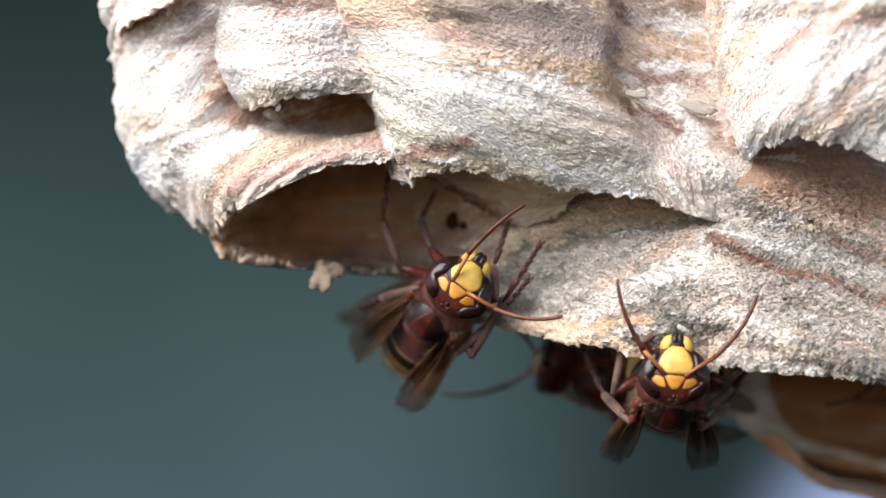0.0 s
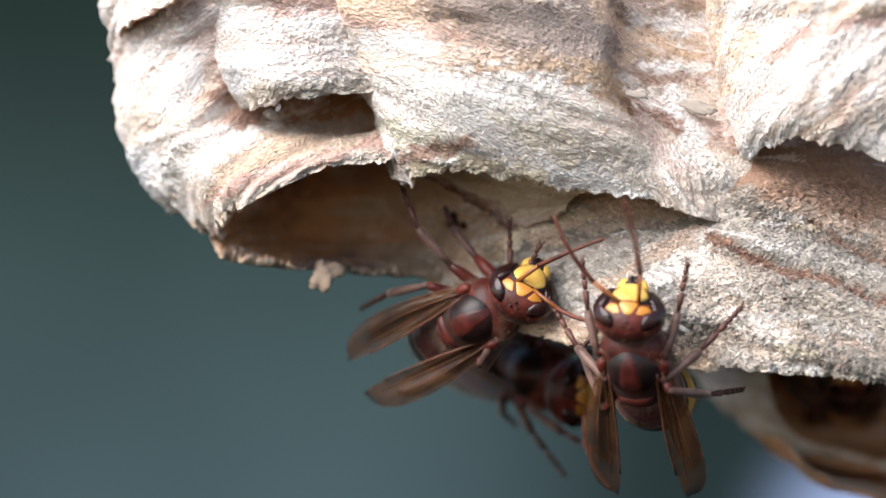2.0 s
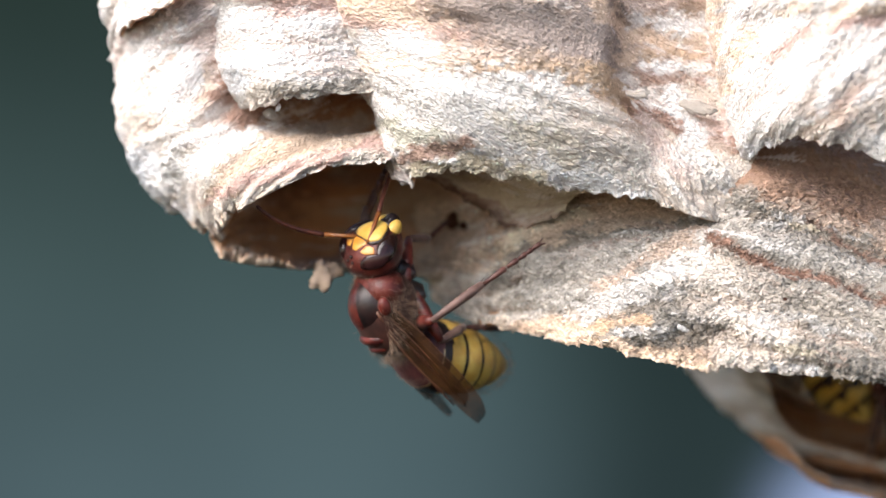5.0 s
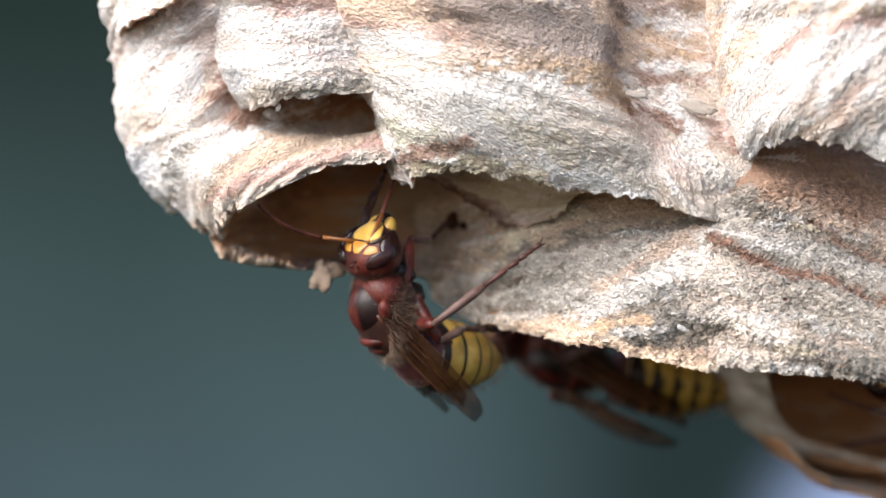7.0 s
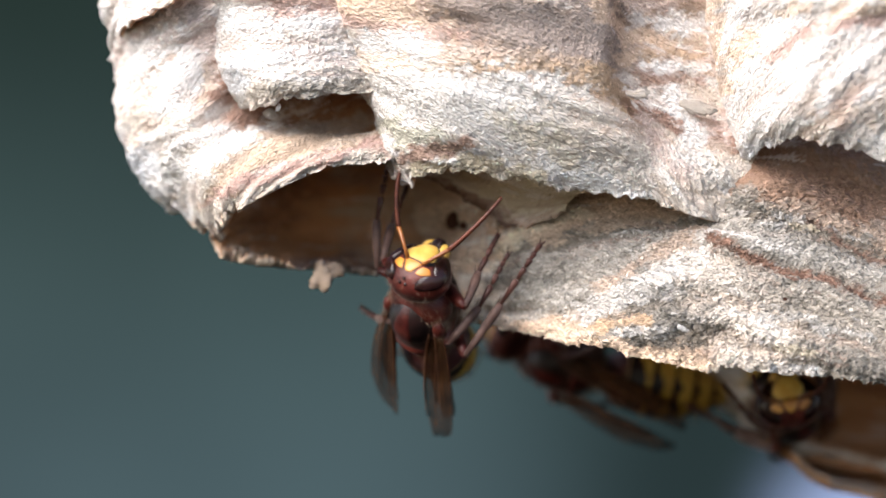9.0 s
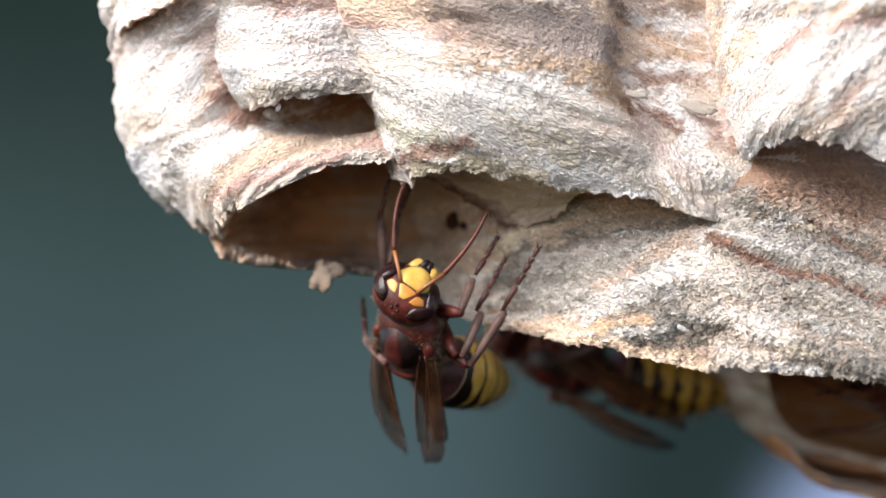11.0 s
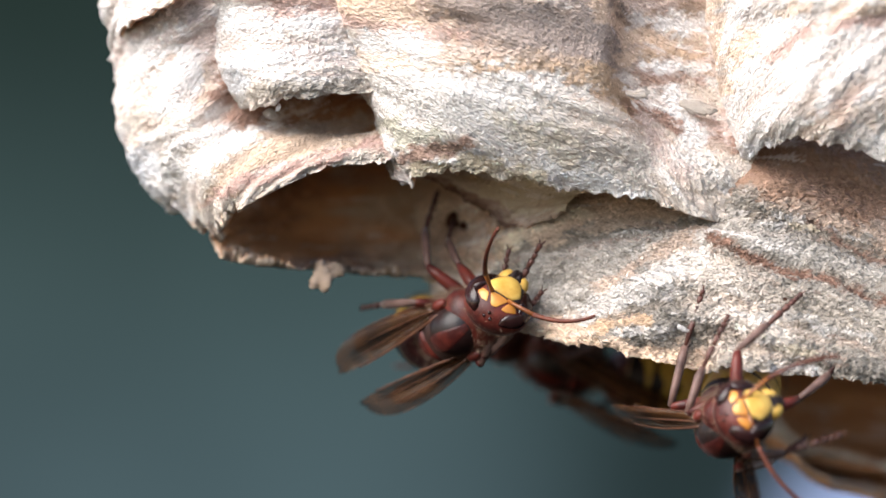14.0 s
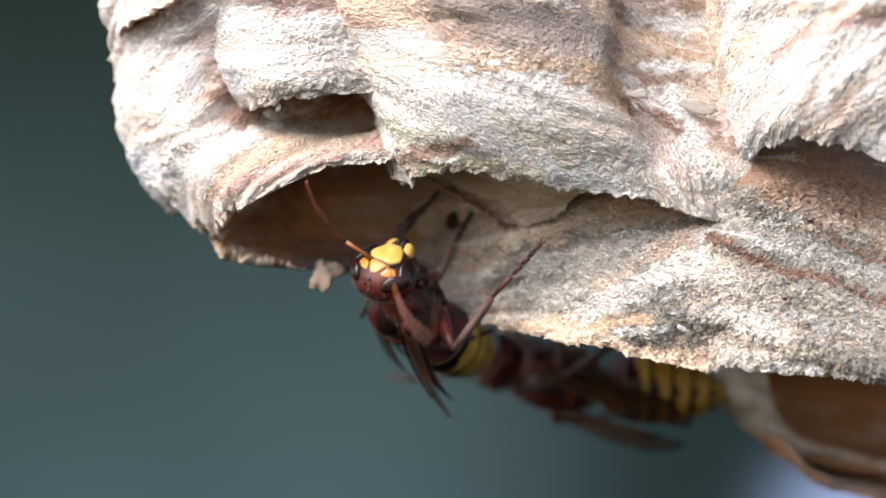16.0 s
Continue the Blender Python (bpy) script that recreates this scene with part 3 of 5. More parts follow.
FRONT_UPPER = [
    ("O", 1, 0.8, (-7.0, 17.7), (-3.9, 17.3), (-1.0, 16.8), (3.1, 16.3)),
    ("P", 0.8, 0.7, (-8.1, 16.8), (-3.0, 15.8), (3.1, 15.9)),
    ("v", 2.2, 0.85, (1.1, 17.7), (4.7, 16.3), (8.8, 15.6), (12.2, 14.3)),
    ("O", 0.7, 0.7, (11.1, 17.7), (13.0, 15.8), (13.3, 13.7)),
    ("w", 1, 0.95, (-7.7, 15.3), (-3.0, 14.6), (-0.6, 14.1)),
    ("O", 0.7, 0.8, (-5.9, 13.2), (-2.6, 13.5)),
    ("c", 0.6, 0.8, (-1.0, 14.0), (2.3, 14.1)),
    ("t", 0.9, 0.8, (0.0, 13.8), (5.1, 13.4), (9.2, 12.9)),
    ("a", 0.7, 0.9, (-1.2, 12.7), (1.9, 13.1), (7.2, 13.0), (11.3, 12.5), (13.3, 10.9)),
]
FRONT_LOWER = [
    ("b", 0.6, 0.9, (1.7, 12.8), (4.7, 12.6), (8.4, 11.6), (10.0, 11.4)),
    ("W", 2, 0.95, (-5.3, 12.0), (1.1, 11.2), (8.2, 11.0)),
    ("W", 1.8, 0.95, (-3.9, 10.1), (0.7, 9.6), (5.9, 9.2)),
    ("c", 2, 0.7, (8.2, 9.8), (11.3, 8.0), (13.8, 6.2)),
    ("Y", 1, 0.5, (4.7, 9.2), (7.2, 7.8), (9.2, 7.0)),
    ("c", 0.8, 0.7, (0.0, 7.7), (3.5, 7.1), (6.0, 6.3)),
    ("y", 0.95, 0.9, (-4.0, 9.0), (-2.4, 7.9), (-0.6, 8.0)),
    ("r", 0.6, 0.9, (-3.1, 6.6), (-0.6, 7.2), (1.7, 7.2)),
    ("Y", 0.6, 0.85, (-1.8, 5.7), (1.1, 6.0), (4.1, 5.9), (7.2, 5.1)),
    ("g", 0.25, 0.8, (2.1, 10.2), (2.7, 10.0)),
    ("g", 0.13, 0.8, (0.4, 8.4), (3.9, 7.8), (6.5, 6.9)),
    # dark red along the fold, with the fold's shadow painted in
    ("u", 0.4, 0.95, (13.0, 10.7), (14.3, 9.2), (15.7, 7.4)),
]
FRONT_HOLLOW = [
    ("p", 0.7, 0.7, (13.7, 18.0), (17.3, 18.0)),
    ("b", 0.4, 0.9, (17.5, 17.2), (19.4, 17.5)),
    ("w", 0.6, 0.9, (14.0, 16.6), (19.4, 16.5)),
    ("O", 0.6, 0.8, (14.0, 15.6), (19.4, 15.2)),
    ("a", 0.4, 0.8, (14.2, 14.4), (19.4, 14.4)),
    ("w", 0.4, 0.9, (14.8, 13.4), (19.2, 13.5)),
    ("r", 0.5, 0.75, (14.4, 12.7), (19.2, 12.5)),
    ("w", 0.8, 0.9, (17.1, 11.3), (17.9, 9.4), (18.7, 7.9)),
    ("p", 0.9, 0.7, (14.9, 8.9), (16.3, 6.6), (17.8, 5.4)),
    ("W", 1, 0.7, (18.2, 6.9), (20.9, 4.6), (23.5, 2.9)),
]
RIGHT = [
    ("O", 0.6, 0.75, (19.6, 18.1), (20.1, 14.1), (20.6, 11.6)),
    ("O", 0.6, 0.8, (22.0, 15.4), (21.1, 12.7)),
    ("p", 0.25, 0.8, (20.9, 9.6), (22.9, 11.1), (24.1, 12.2)),
    ("P", 0.6, 0.9, (23.4, 13.9), (25.5, 15.2), (28.6, 16.1), (31.4, 16.9)),
    ("O", 0.5, 0.8, (27.8, 16.6), (31.4, 17.5)),
    ("O", 0.5, 0.7, (24.0, 16.8), (25.8, 17.5)),
    ("b", 0.45, 0.45, (25.6, 9.6), (27.0, 11.0), (29.5, 11.8), (31.4, 12.1)),
    ("O", 0.9, 0.45, (26.5, 8.7), (28.8, 9.5), (31.2, 10.1)),
    ("l", 0.4, 0.7, (21.8, 6.9), (23.2, 7.6)),
]
LOWER_FACE = [
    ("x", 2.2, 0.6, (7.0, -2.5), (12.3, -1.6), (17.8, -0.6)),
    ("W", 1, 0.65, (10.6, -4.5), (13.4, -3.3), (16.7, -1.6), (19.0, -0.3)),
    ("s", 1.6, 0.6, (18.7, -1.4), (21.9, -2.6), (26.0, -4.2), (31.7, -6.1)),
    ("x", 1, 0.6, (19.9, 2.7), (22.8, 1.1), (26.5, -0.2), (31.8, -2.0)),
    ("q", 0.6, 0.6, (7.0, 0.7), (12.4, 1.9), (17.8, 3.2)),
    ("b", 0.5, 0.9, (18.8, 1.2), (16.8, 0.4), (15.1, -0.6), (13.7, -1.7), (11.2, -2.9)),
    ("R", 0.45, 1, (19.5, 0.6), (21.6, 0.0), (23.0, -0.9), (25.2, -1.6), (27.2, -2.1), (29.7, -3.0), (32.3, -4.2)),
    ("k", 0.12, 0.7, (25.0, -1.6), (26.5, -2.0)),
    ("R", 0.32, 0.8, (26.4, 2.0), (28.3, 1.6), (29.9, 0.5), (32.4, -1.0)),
    ("Y", 0.25, 0.8, (25.3, 2.0), (27.4, 1.4)),
    ("a", 0.55, 1, (11.4, -5.6), (13.0, -5.3), (15.0, -5.2)),
    ("O", 0.8, 0.95, (6.7, -6.2), (10.2, -6.7), (13.0, -7.4), (16.3, -8.0), (19.2, -8.6)),
    ("Y", 0.28, 0.75, (23.5, -7.0), (25.2, -7.3), (27.0, -7.6)),
    ("s", 0.5, 0.7, (19.6, -8.8), (22.4, -8.2), (25.2, -8.5), (29.3, -9.3)),
    ("w", 0.25, 0.7, (24.0, -8.4), (27.3, -8.8)),
    ("g", 0.4, 0.6, (22.7, -4.5), (25.1, -4.8), (27.6, -5.9), (31.0, -6.5)),
    ("b", 0.22, 0.5, (25.2, -6.2), (28.4, -6.7), (31.9, -7.6)),
    ("b", 0.2, 0.5, (18.3, -3.0), (20.7, -3.6), (22.3, -3.6)),
    ("k", 0.07, 1, (13.0, -2.6), (13.2, -2.6)),
    ("k", 0.06, 1, (21.2, -3.2), (21.2, -3.2)),
    ("k", 0.08, 1, (24.7, -3.3), (24.9, -3.6)),
]

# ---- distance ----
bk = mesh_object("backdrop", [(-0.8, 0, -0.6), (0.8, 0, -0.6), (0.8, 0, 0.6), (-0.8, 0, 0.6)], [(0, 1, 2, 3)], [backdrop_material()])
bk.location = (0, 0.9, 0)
tagged(bk, "glowing backdrop of dark green-blue garden shade, out of focus", "backdrop", kind="structure")

# ---- the nest ----
nest = new("hornet_nest")
tagged(nest, "large pale papery hornet nest in scalloped shells", "nest")


def nest_core():
    """Unseen bulk of the nest behind the shells, added to stop light leaking in."""
    nu, nv = 96, 48
    verts, faces, uvs = [], [], []
    for j in range(nv + 1):
        th = math.pi * j / nv
        for i in range(nu):
            ph = 2 * math.pi * i / nu
            x, y, z = math.sin(th) * math.cos(ph), math.sin(th) * math.sin(ph), math.cos(th)
            w = 1 + 0.03 * noise.noise(Vector((x * 3, y * 3, z * 3)))
            verts.append((MM * (62 + 52 * x * w), MM * (48 + 44 * y * w), MM * (32 + 42 * z * w)))
            uvs.append((i * 3.0, j * 3.0))
    for j in range(nv):
        for i in range(nu):
            k = (i + 1) % nu
            faces.append((j * nu + i, j * nu + k, (j + 1) * nu + k, (j + 1) * nu + i))
    ob = mesh_object("nest_core", verts, faces, [PAPER], nest, None, uvs, True, np.tile(PULP["t"], (len(verts), 1)))
    tagged(ob, "unseen rounded paper bulk added behind the shells to block light")


nest_core()
# d and k: brown inside below the pocket's lip, with its shade painted in
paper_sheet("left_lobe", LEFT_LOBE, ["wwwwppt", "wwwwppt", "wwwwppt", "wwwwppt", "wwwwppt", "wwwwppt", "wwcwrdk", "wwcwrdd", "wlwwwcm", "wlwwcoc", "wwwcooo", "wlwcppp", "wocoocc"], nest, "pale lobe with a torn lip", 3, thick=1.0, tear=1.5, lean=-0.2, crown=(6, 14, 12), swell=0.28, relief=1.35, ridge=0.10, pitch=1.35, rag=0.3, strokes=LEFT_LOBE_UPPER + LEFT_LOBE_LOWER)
paper_sheet("upper_pocket", UPPER_POCKET, ["wwwww", "wwwww", "wwwww", "wwwww", "wwwww", "wwppp", "wwwwp", "wwwww", "wwwwp", "lwwww", "gcccc", "lcccc"], nest, "white pocket with a grey lower lip", 7, tear=0.5, crown=(3, 10, 12), relief=1.15, rag=0.2, strokes=POCKET)
paper_sheet("front_shell", FRONT_SHELL, ["wwwttt", "wwwttt", "wwwttt", "wwwttt", "wwtttt", "wotvtw", "wpvvtp", "wctvwc", "wctarp", "wwctcr", "wwwcwc", "wwwwcc", "wlwwcc", "ywwwcc", "rwYwcc"], nest, "banded tan and white shell", 11, tear=0.9, lean=0.2, crown=(2, 12, 12), ridge=0.09, rag=0.22, relief=1.15, strokes=FRONT_UPPER + FRONT_LOWER + FRONT_HOLLOW)
# O and Y at the left brighten the shaded recess under the front shell
# u in the root rows paints in the shade beneath the right lobe
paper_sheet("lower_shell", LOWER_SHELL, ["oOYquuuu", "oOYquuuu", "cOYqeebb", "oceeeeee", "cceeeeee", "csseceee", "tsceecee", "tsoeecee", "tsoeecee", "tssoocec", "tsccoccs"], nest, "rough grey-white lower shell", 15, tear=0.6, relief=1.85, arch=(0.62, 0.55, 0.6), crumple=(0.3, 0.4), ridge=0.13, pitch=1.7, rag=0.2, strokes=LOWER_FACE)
paper_sheet("right_lobe", RIGHT_LOBE, ["wwwww", "wwwww", "wwwww", "wwwww", "wwwww", "wwwww", "wwwww", "wwwww", "wwwww", "lwwpw", "wwwww", "wwcww"], nest, "bright white and pink lobe", 19, tear=0.6, lean=-0.25, crown=(0, 12, 12), ridge=0.06, pitch=1.9, rag=0.2, strokes=RIGHT)
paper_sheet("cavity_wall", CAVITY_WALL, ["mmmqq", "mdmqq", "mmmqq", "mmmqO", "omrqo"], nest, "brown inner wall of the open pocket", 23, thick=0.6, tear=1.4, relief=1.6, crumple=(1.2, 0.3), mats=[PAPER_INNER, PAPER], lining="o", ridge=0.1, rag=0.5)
paper_sheet("back_shell", BACK_SHELL, ["www", "www", "cwc", "ccc", "cco", "cco"], nest, "pale rear shell that curls into a ridge", 27, cell=0.25, tear=0.5, ridge=0.1)
# d and k rows put the hollow's shade into the paper's colour
paper_sheet("back_lip", BACK_LIP, ["ddd", "dkk", "ddd", "mmm", "oco"], nest, "lower hollow with shade in its colour and a tan rim", 29, cell=0.25, tear=1.0, ridge=0.08, rag=0.35, mats=[PAPER_INNER, PAPER])
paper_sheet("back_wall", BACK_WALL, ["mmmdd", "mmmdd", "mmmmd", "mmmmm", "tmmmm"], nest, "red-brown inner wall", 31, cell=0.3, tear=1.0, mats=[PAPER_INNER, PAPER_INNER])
paper_sheet("crest_flap", CREST_FLAP, ["wwww", "wwww", "wwww", "wwpc"], nest, "white flap with a torn lower edge", 37, tear=0.7, rag=0.25)
# pale Y and c make up for light missing in the recess
paper_sheet("inner_fold", INNER_FOLD, ["ctYYY", "tcYYY", "rrrta"], nest, "brown inner fold under the front shell", 41, tear=0.6, thick=0.4, rag=0.3, strokes=[("R", 0.4, 1, (-1.8, 5.9), (0.7, 4.7), (3.2, 3.0), (5.2, 1.3))])


def paper_scrap(name, centre, size, turn, chart, seed, label):
    """A torn bit of paper: a crumpled wedge."""
    bm = bmesh.new()
    ball(bm, (0, 0, 0), size, 28, 18, None, lambda c: Vector([math.copysign(abs(q) ** 0.7, q) for q in c]))
    for vert in bm.verts:
        c = vert.co / MM
        k = 1 + 0.45 * noise.noise(c * 1.7 + Vector((seed, 0, 0))) + 0.3 * noise.noise(c * 4.5) + 0.15 * noise.noise(c * 11)
        vert.co = c * k * MM
    bm.transform(pose(*[q * MM for q in centre], *turn))
    bm.faces.ensure_lookup_table()
    ob = part(name, bm, PAPER, nest, label)
    ob.data.uv_layers.new(name="UVMap")
    tone = ob.data.color_attributes.new("pulp", "FLOAT_COLOR", "POINT")
    tone.data.foreach_set("color", [v for _ in ob.data.vertices for v in (*PULP[chart], 1.0)])
    return ob


paper_scrap("paper_scrap", (-9, -3.2, -2.1), (0.75, 0.5, 0.95), (0, 25, 0), "O", 3, "dangling torn scrap of cream paper")
paper_scrap("paper_scrap", (-8.3, -2.8, -1.7), (0.8, 0.5, 0.5), (0, -20, 0), "O", 5, "dangling torn scrap of cream paper")
paper_scrap("paper_scrap", (-12, -9, 10.4), (0.16, 0.14, 0.32), (0, 20, 0), "w", 8, "tiny white crumb on the lip")
paper_scrap("paper_scrap", (-12.8, -4.5, 10), (0.5, 0.25, 0.3), (0, 30, 0), "w", 9, "pale crumb in the pocket")
paper_scrap("paper_scrap", (17.4, -12.2, -5.8), (0.45, 0.12, 0.16), (0, 25, 0), "w", 12, "white chip on the lower shell")
paper_scrap("paper_scrap", (14.2, -10.4, 11.3), (0.8, 0.15, 0.33), (0, -8, 0), "c", 14, "cream flake on the front shell")
paper_scrap("paper_scrap", (18.6, -8.3, 10.4), (1.25, 0.15, 0.42), (0, 12, 0), "c", 17, "cream flake on the front shell")
paper_scrap("paper_scrap", (0.7, 4.0, 2.1), (0.5, 0.2, 0.55), (0, 40, 0), "k", 21, "black smear in the pocket")
paper_scrap("paper_scrap", (1.6, 2.9, 1.8), (0.25, 0.2, 0.3), (0, 0, 0), "k", 22, "black smear in the pocket")
paper_scrap("paper_scrap", (-1.4, 8.8, 3.3), (0.35, 0.2, 0.45), (0, 0, 0), "d", 25, "brown smear in the pocket")
paper_scrap("paper_scrap", (25.1, -12.8, -2.1), (0.5, 0.06, 0.12), (0, 15, 0), "r", 31, "rust-brown flake")
paper_scrap("paper_scrap", (24.7, -12.8, -3.6), (0.16, 0.12, 0.12), (0, 0, 0), "k", 33, "black speck")


def fibre_litter(name, surface, count, seed, lean, size=0.26, stray=1.0, first=0.18):
    """Loose chips of wood fibre that stand off the paper."""
    front, N, tone = SURFACES[surface]
    rnd = np.random.RandomState(seed)
    nv, nu = front.shape[:2]
    j, i = rnd.randint(int(nv * first), nv - 1, count), rnd.randint(0, nu - 1, count)
    p, n = front[j, i], N[j, i]
    along = front[j, i + 1] - p
    along /= np.linalg.norm(along, axis=1, keepdims=True)
    across = np.cross(n, along)
    a = rnd.normal(lean, stray, count)[:, None]
    x = along * np.cos(a) + across * np.sin(a) + n * rnd.normal(0.02, 0.08, count)[:, None]
    y = np.cross(n, x)
    ln, wd = rnd.uniform(0.08, size, count)[:, None], rnd.uniform(0.03, 0.34 * size, count)[:, None]
    p = p + n * rnd.uniform(-0.02, 0.03, count)[:, None]
    top = p + n * 0.04
    verts = np.stack([p - x * ln - y * wd * 0.6, p + x * ln - y * wd, p + x * ln * 0.9 + y * wd, p - x * ln * 0.8 + y * wd,
                      top - x * ln * 0.8, top + x * ln * 0.7], 1).reshape(-1, 3) * MM
    k = (np.arange(count) * 6)[:, None, None]
    faces = []
    quad = k + np.array([[[0, 1, 5, 4], [2, 3, 4, 5]]])
    tri = k + np.array([[[1, 2, 5], [3, 0, 4]]])
    faces = quad.reshape(-1, 4).tolist() + tri.reshape(-1, 3).tolist()
    shade = np.clip(tone[j, i] * rnd.choice([0.62, 0.9, 1.1, 1.45], count, p=[0.14, 0.36, 0.34, 0.16])[:, None], 0, 0.85)
    me = bpy.data.meshes.new(name)
    me.from_pydata(verts.tolist(), [], faces)
    me.materials.append(PAPER_INNER)
    tint = me.color_attributes.new("pulp", "FLOAT_COLOR", "POINT")
    tint.data.foreach_set("color", np.concatenate([np.repeat(shade, 6, 0), np.ones((count * 6, 1))], 1).astype(np.float32).ravel())
    layer = me.uv_layers.new(name="UVMap")
    ob = new(name, me)
    ob.parent = nest
    tagged(ob, "loose chips of chewed wood fibre", kind="stuff")


fibre_litter("fibre_litter", "lower_shell", 24000, 1, 0.1, 0.38, 0.6)
fibre_litter("fibre_litter", "front_shell", 12000, 2, 0.0, 0.17)
fibre_litter("fibre_litter", "right_lobe", 4000, 3, 0.0, 0.2)
fibre_litter("fibre_litter", "left_lobe", 7000, 4, 0.0, 0.18)
fibre_litter("fibre_litter", "upper_pocket", 4000, 5, 0.0, 0.18)
fibre_litter("fibre_litter", "cavity_wall", 3000, 6, 0.0, 0.3, 1.0, 0.88)


# ---- hornets: x ahead, y to the left, z to the back's side; millimetres about the thorax ----
def loft(bm, rings, seg=28, mats=None):
    """Rings of (x, half width, half height, middle z) along x, in millimetres."""
    made = []
    for x, ry, rz, zc in rings:
        made.append([bm.verts.new((x * MM, ry * math.cos(2 * math.pi * i / seg) * MM, (zc + rz * math.sin(2 * math.pi * i / seg)) * MM)) for i in range(seg)])
    for k, (a, b) in enumerate(zip(made, made[1:])):
        for i in range(seg):
            j = (i + 1) % seg
            f = bm.faces.new((a[j], a[i], b[i], b[j]))
            if mats:
                f.material_index = mats(k, i / seg)
    bm.faces.new(made[0][::-1])
    bm.faces.new(made[-1])
    bmesh.ops.recalc_face_normals(bm, faces=bm.faces)


def hair_part(name, parent, centre, radii, count, length, seed, keep):
    """Short hairs standing on an ellipsoid."""
    rnd = random.Random(seed)
    bm = bmesh.new()
    while count:
        d = Vector((rnd.gauss(0, 1), rnd.gauss(0, 1), rnd.gauss(0, 1))).normalized()
        if not keep(d):
            continue
        count -= 1
        p = Vector(centre) + Vector((d.x * radii[0], d.y * radii[1], d.z * radii[2]))
        tip = p + (d + Vector((rnd.uniform(-0.5, 0.2), rnd.uniform(-0.4, 0.4), rnd.uniform(-0.4, 0.4)))) * length * rnd.uniform(0.5, 1.0)
        side = d.cross(Vector((rnd.gauss(0, 1), rnd.gauss(0, 1), rnd.gauss(0, 1)))).normalized() * 0.012
        bm.faces.new([bm.verts.new(q * MM) for q in (p + side, p - side, tip)])
    ob = part(name, bm, HAIR, parent, "fine brown hair")
    return tagged(ob, kind="stuff")


HIPS = {"fore": (2.0, 1.0, -1.75), "mid": (0.4, 1.1, -2.0), "hind": (-1.3, 1.0, -1.9)}
BONES = {"fore": (3.0, 3.0, 3.4), "mid": (3.6, 3.4, 4.2), "hind": (4.2, 4.4, 5.0)}
REST = {"fore": (6.0, 3.6, -3.6), "mid": (1.5, 6.6, -4.2), "hind": (-6.5, 5.6, -4.4)}


def leg_bones(pair):
    f, ti, ta = BONES[pair]
    bm = bmesh.new()
    tube(bm, [(-0.5, 0, 0), (0, 0, 0), (f * 0.3, 0, 0.1), (f * 0.7, 0, 0.06), (f, 0, 0)], [0.34, 0.4, 0.52, 0.42, 0.26], 10)
    femur = bm
    bm = bmesh.new()
    tube(bm, [(0, 0, 0), (ti * 0.3, 0, 0.02), (ti * 0.8, 0, 0.02), (ti, 0, 0)], [0.22, 0.28, 0.34, 0.26], 8)
    for s in (-1, 1):
        tube(bm, [(ti * 0.95, s * 0.15, -0.1), (ti + 0.5, s * 0.28, -0.25)], [0.06, 0.015], 5)
    tibia = bm
    bm = bmesh.new()
    n, x = 5, 0.0
    for k in range(n):
        ln = ta * (0.42, 0.19, 0.14, 0.1, 0.15)[k]
        tube(bm, [(x, 0, 0), (x + ln * 0.85, 0, 0), (x + ln * 0.95, 0, 0)], [0.13, 0.25 - 0.012 * k, 0.16], 7)
        x += ln
    for s in (-1, 1):
        tube(bm, [(x - 0.05, s * 0.05, 0), (x + 0.22, s * 0.2, 0.0), (x + 0.34, s * 0.24, -0.16)], [0.06, 0.045, 0.012], 5)
    return femur, tibia, bm


def wing_part(name, parent, side, length, width, label):
    """A folded wing: a thin tapered membrane, pleated along its length, with veins."""
    bm = bmesh.new()
    nu, nv = 26, 7
    grid = []
    for i in range(nu):
        s = 1 - (1 - i / (nu - 1)) ** 1.6
        w = width * (0.22 + 0.78 * math.sin(min(1, s / 0.62) * math.pi * 0.5) ** 0.8) * (1 if s < 0.62 else math.sqrt(max(0.01, 1 - ((s - 0.62) / 0.38) ** 2.4)))
        row = []
        for j in range(nv):
            q = j / (nv - 1)
            y = side * (w * (q - 0.15))
            z = 0.22 * math.cos(q * math.pi * 3) * (1 - s ** 2) + 0.5 * math.sin(s * 2.6) - 0.3 * q + 0.07 * math.sin(7 * s + 5 * q)
            row.append(bm.verts.new((-s * length * MM, y * MM, z * MM)))
        grid.append(row)
    for i in range(nu - 1):
        for j in range(nv - 1):
            bm.faces.new((grid[i][j], grid[i][j + 1], grid[i + 1][j + 1], grid[i + 1][j]))
    geo = bmesh.ops.solidify(bm, geom=bm.faces[:], thickness=0.03 * MM)
    ob = part(name, bm, WING, parent, label)
    bm = bmesh.new()
    for q, stop, r in ((0.0, 0.8, 0.11), (0.3, 0.85, 0.06), (0.62, 0.75, 0.05), (1.0, 0.7, 0.045)):
        pts = []
        for i in range(14):
            s = stop * i / 13
            w = width * (0.22 + 0.78 * math.sin(min(1, s / 0.62) * math.pi * 0.5) ** 0.8)
            pts.append((-s * length, side * (w * (q - 0.15)), 0.22 * math.cos(q * math.pi * 3) * (1 - s ** 2) + 0.5 * math.sin(s * 2.6) - 0.3 * q + 0.02))
        tube(bm, pts, [r * (1 - 0.5 * i / 13) for i in range(14)], 5)
    part("wing_vein", bm, VEIN, ob, "dark wing veins")
    return ob


NECK = (4.2, 0.0, -0.2)
WAIST = (-3.0, 0.0, -0.35)


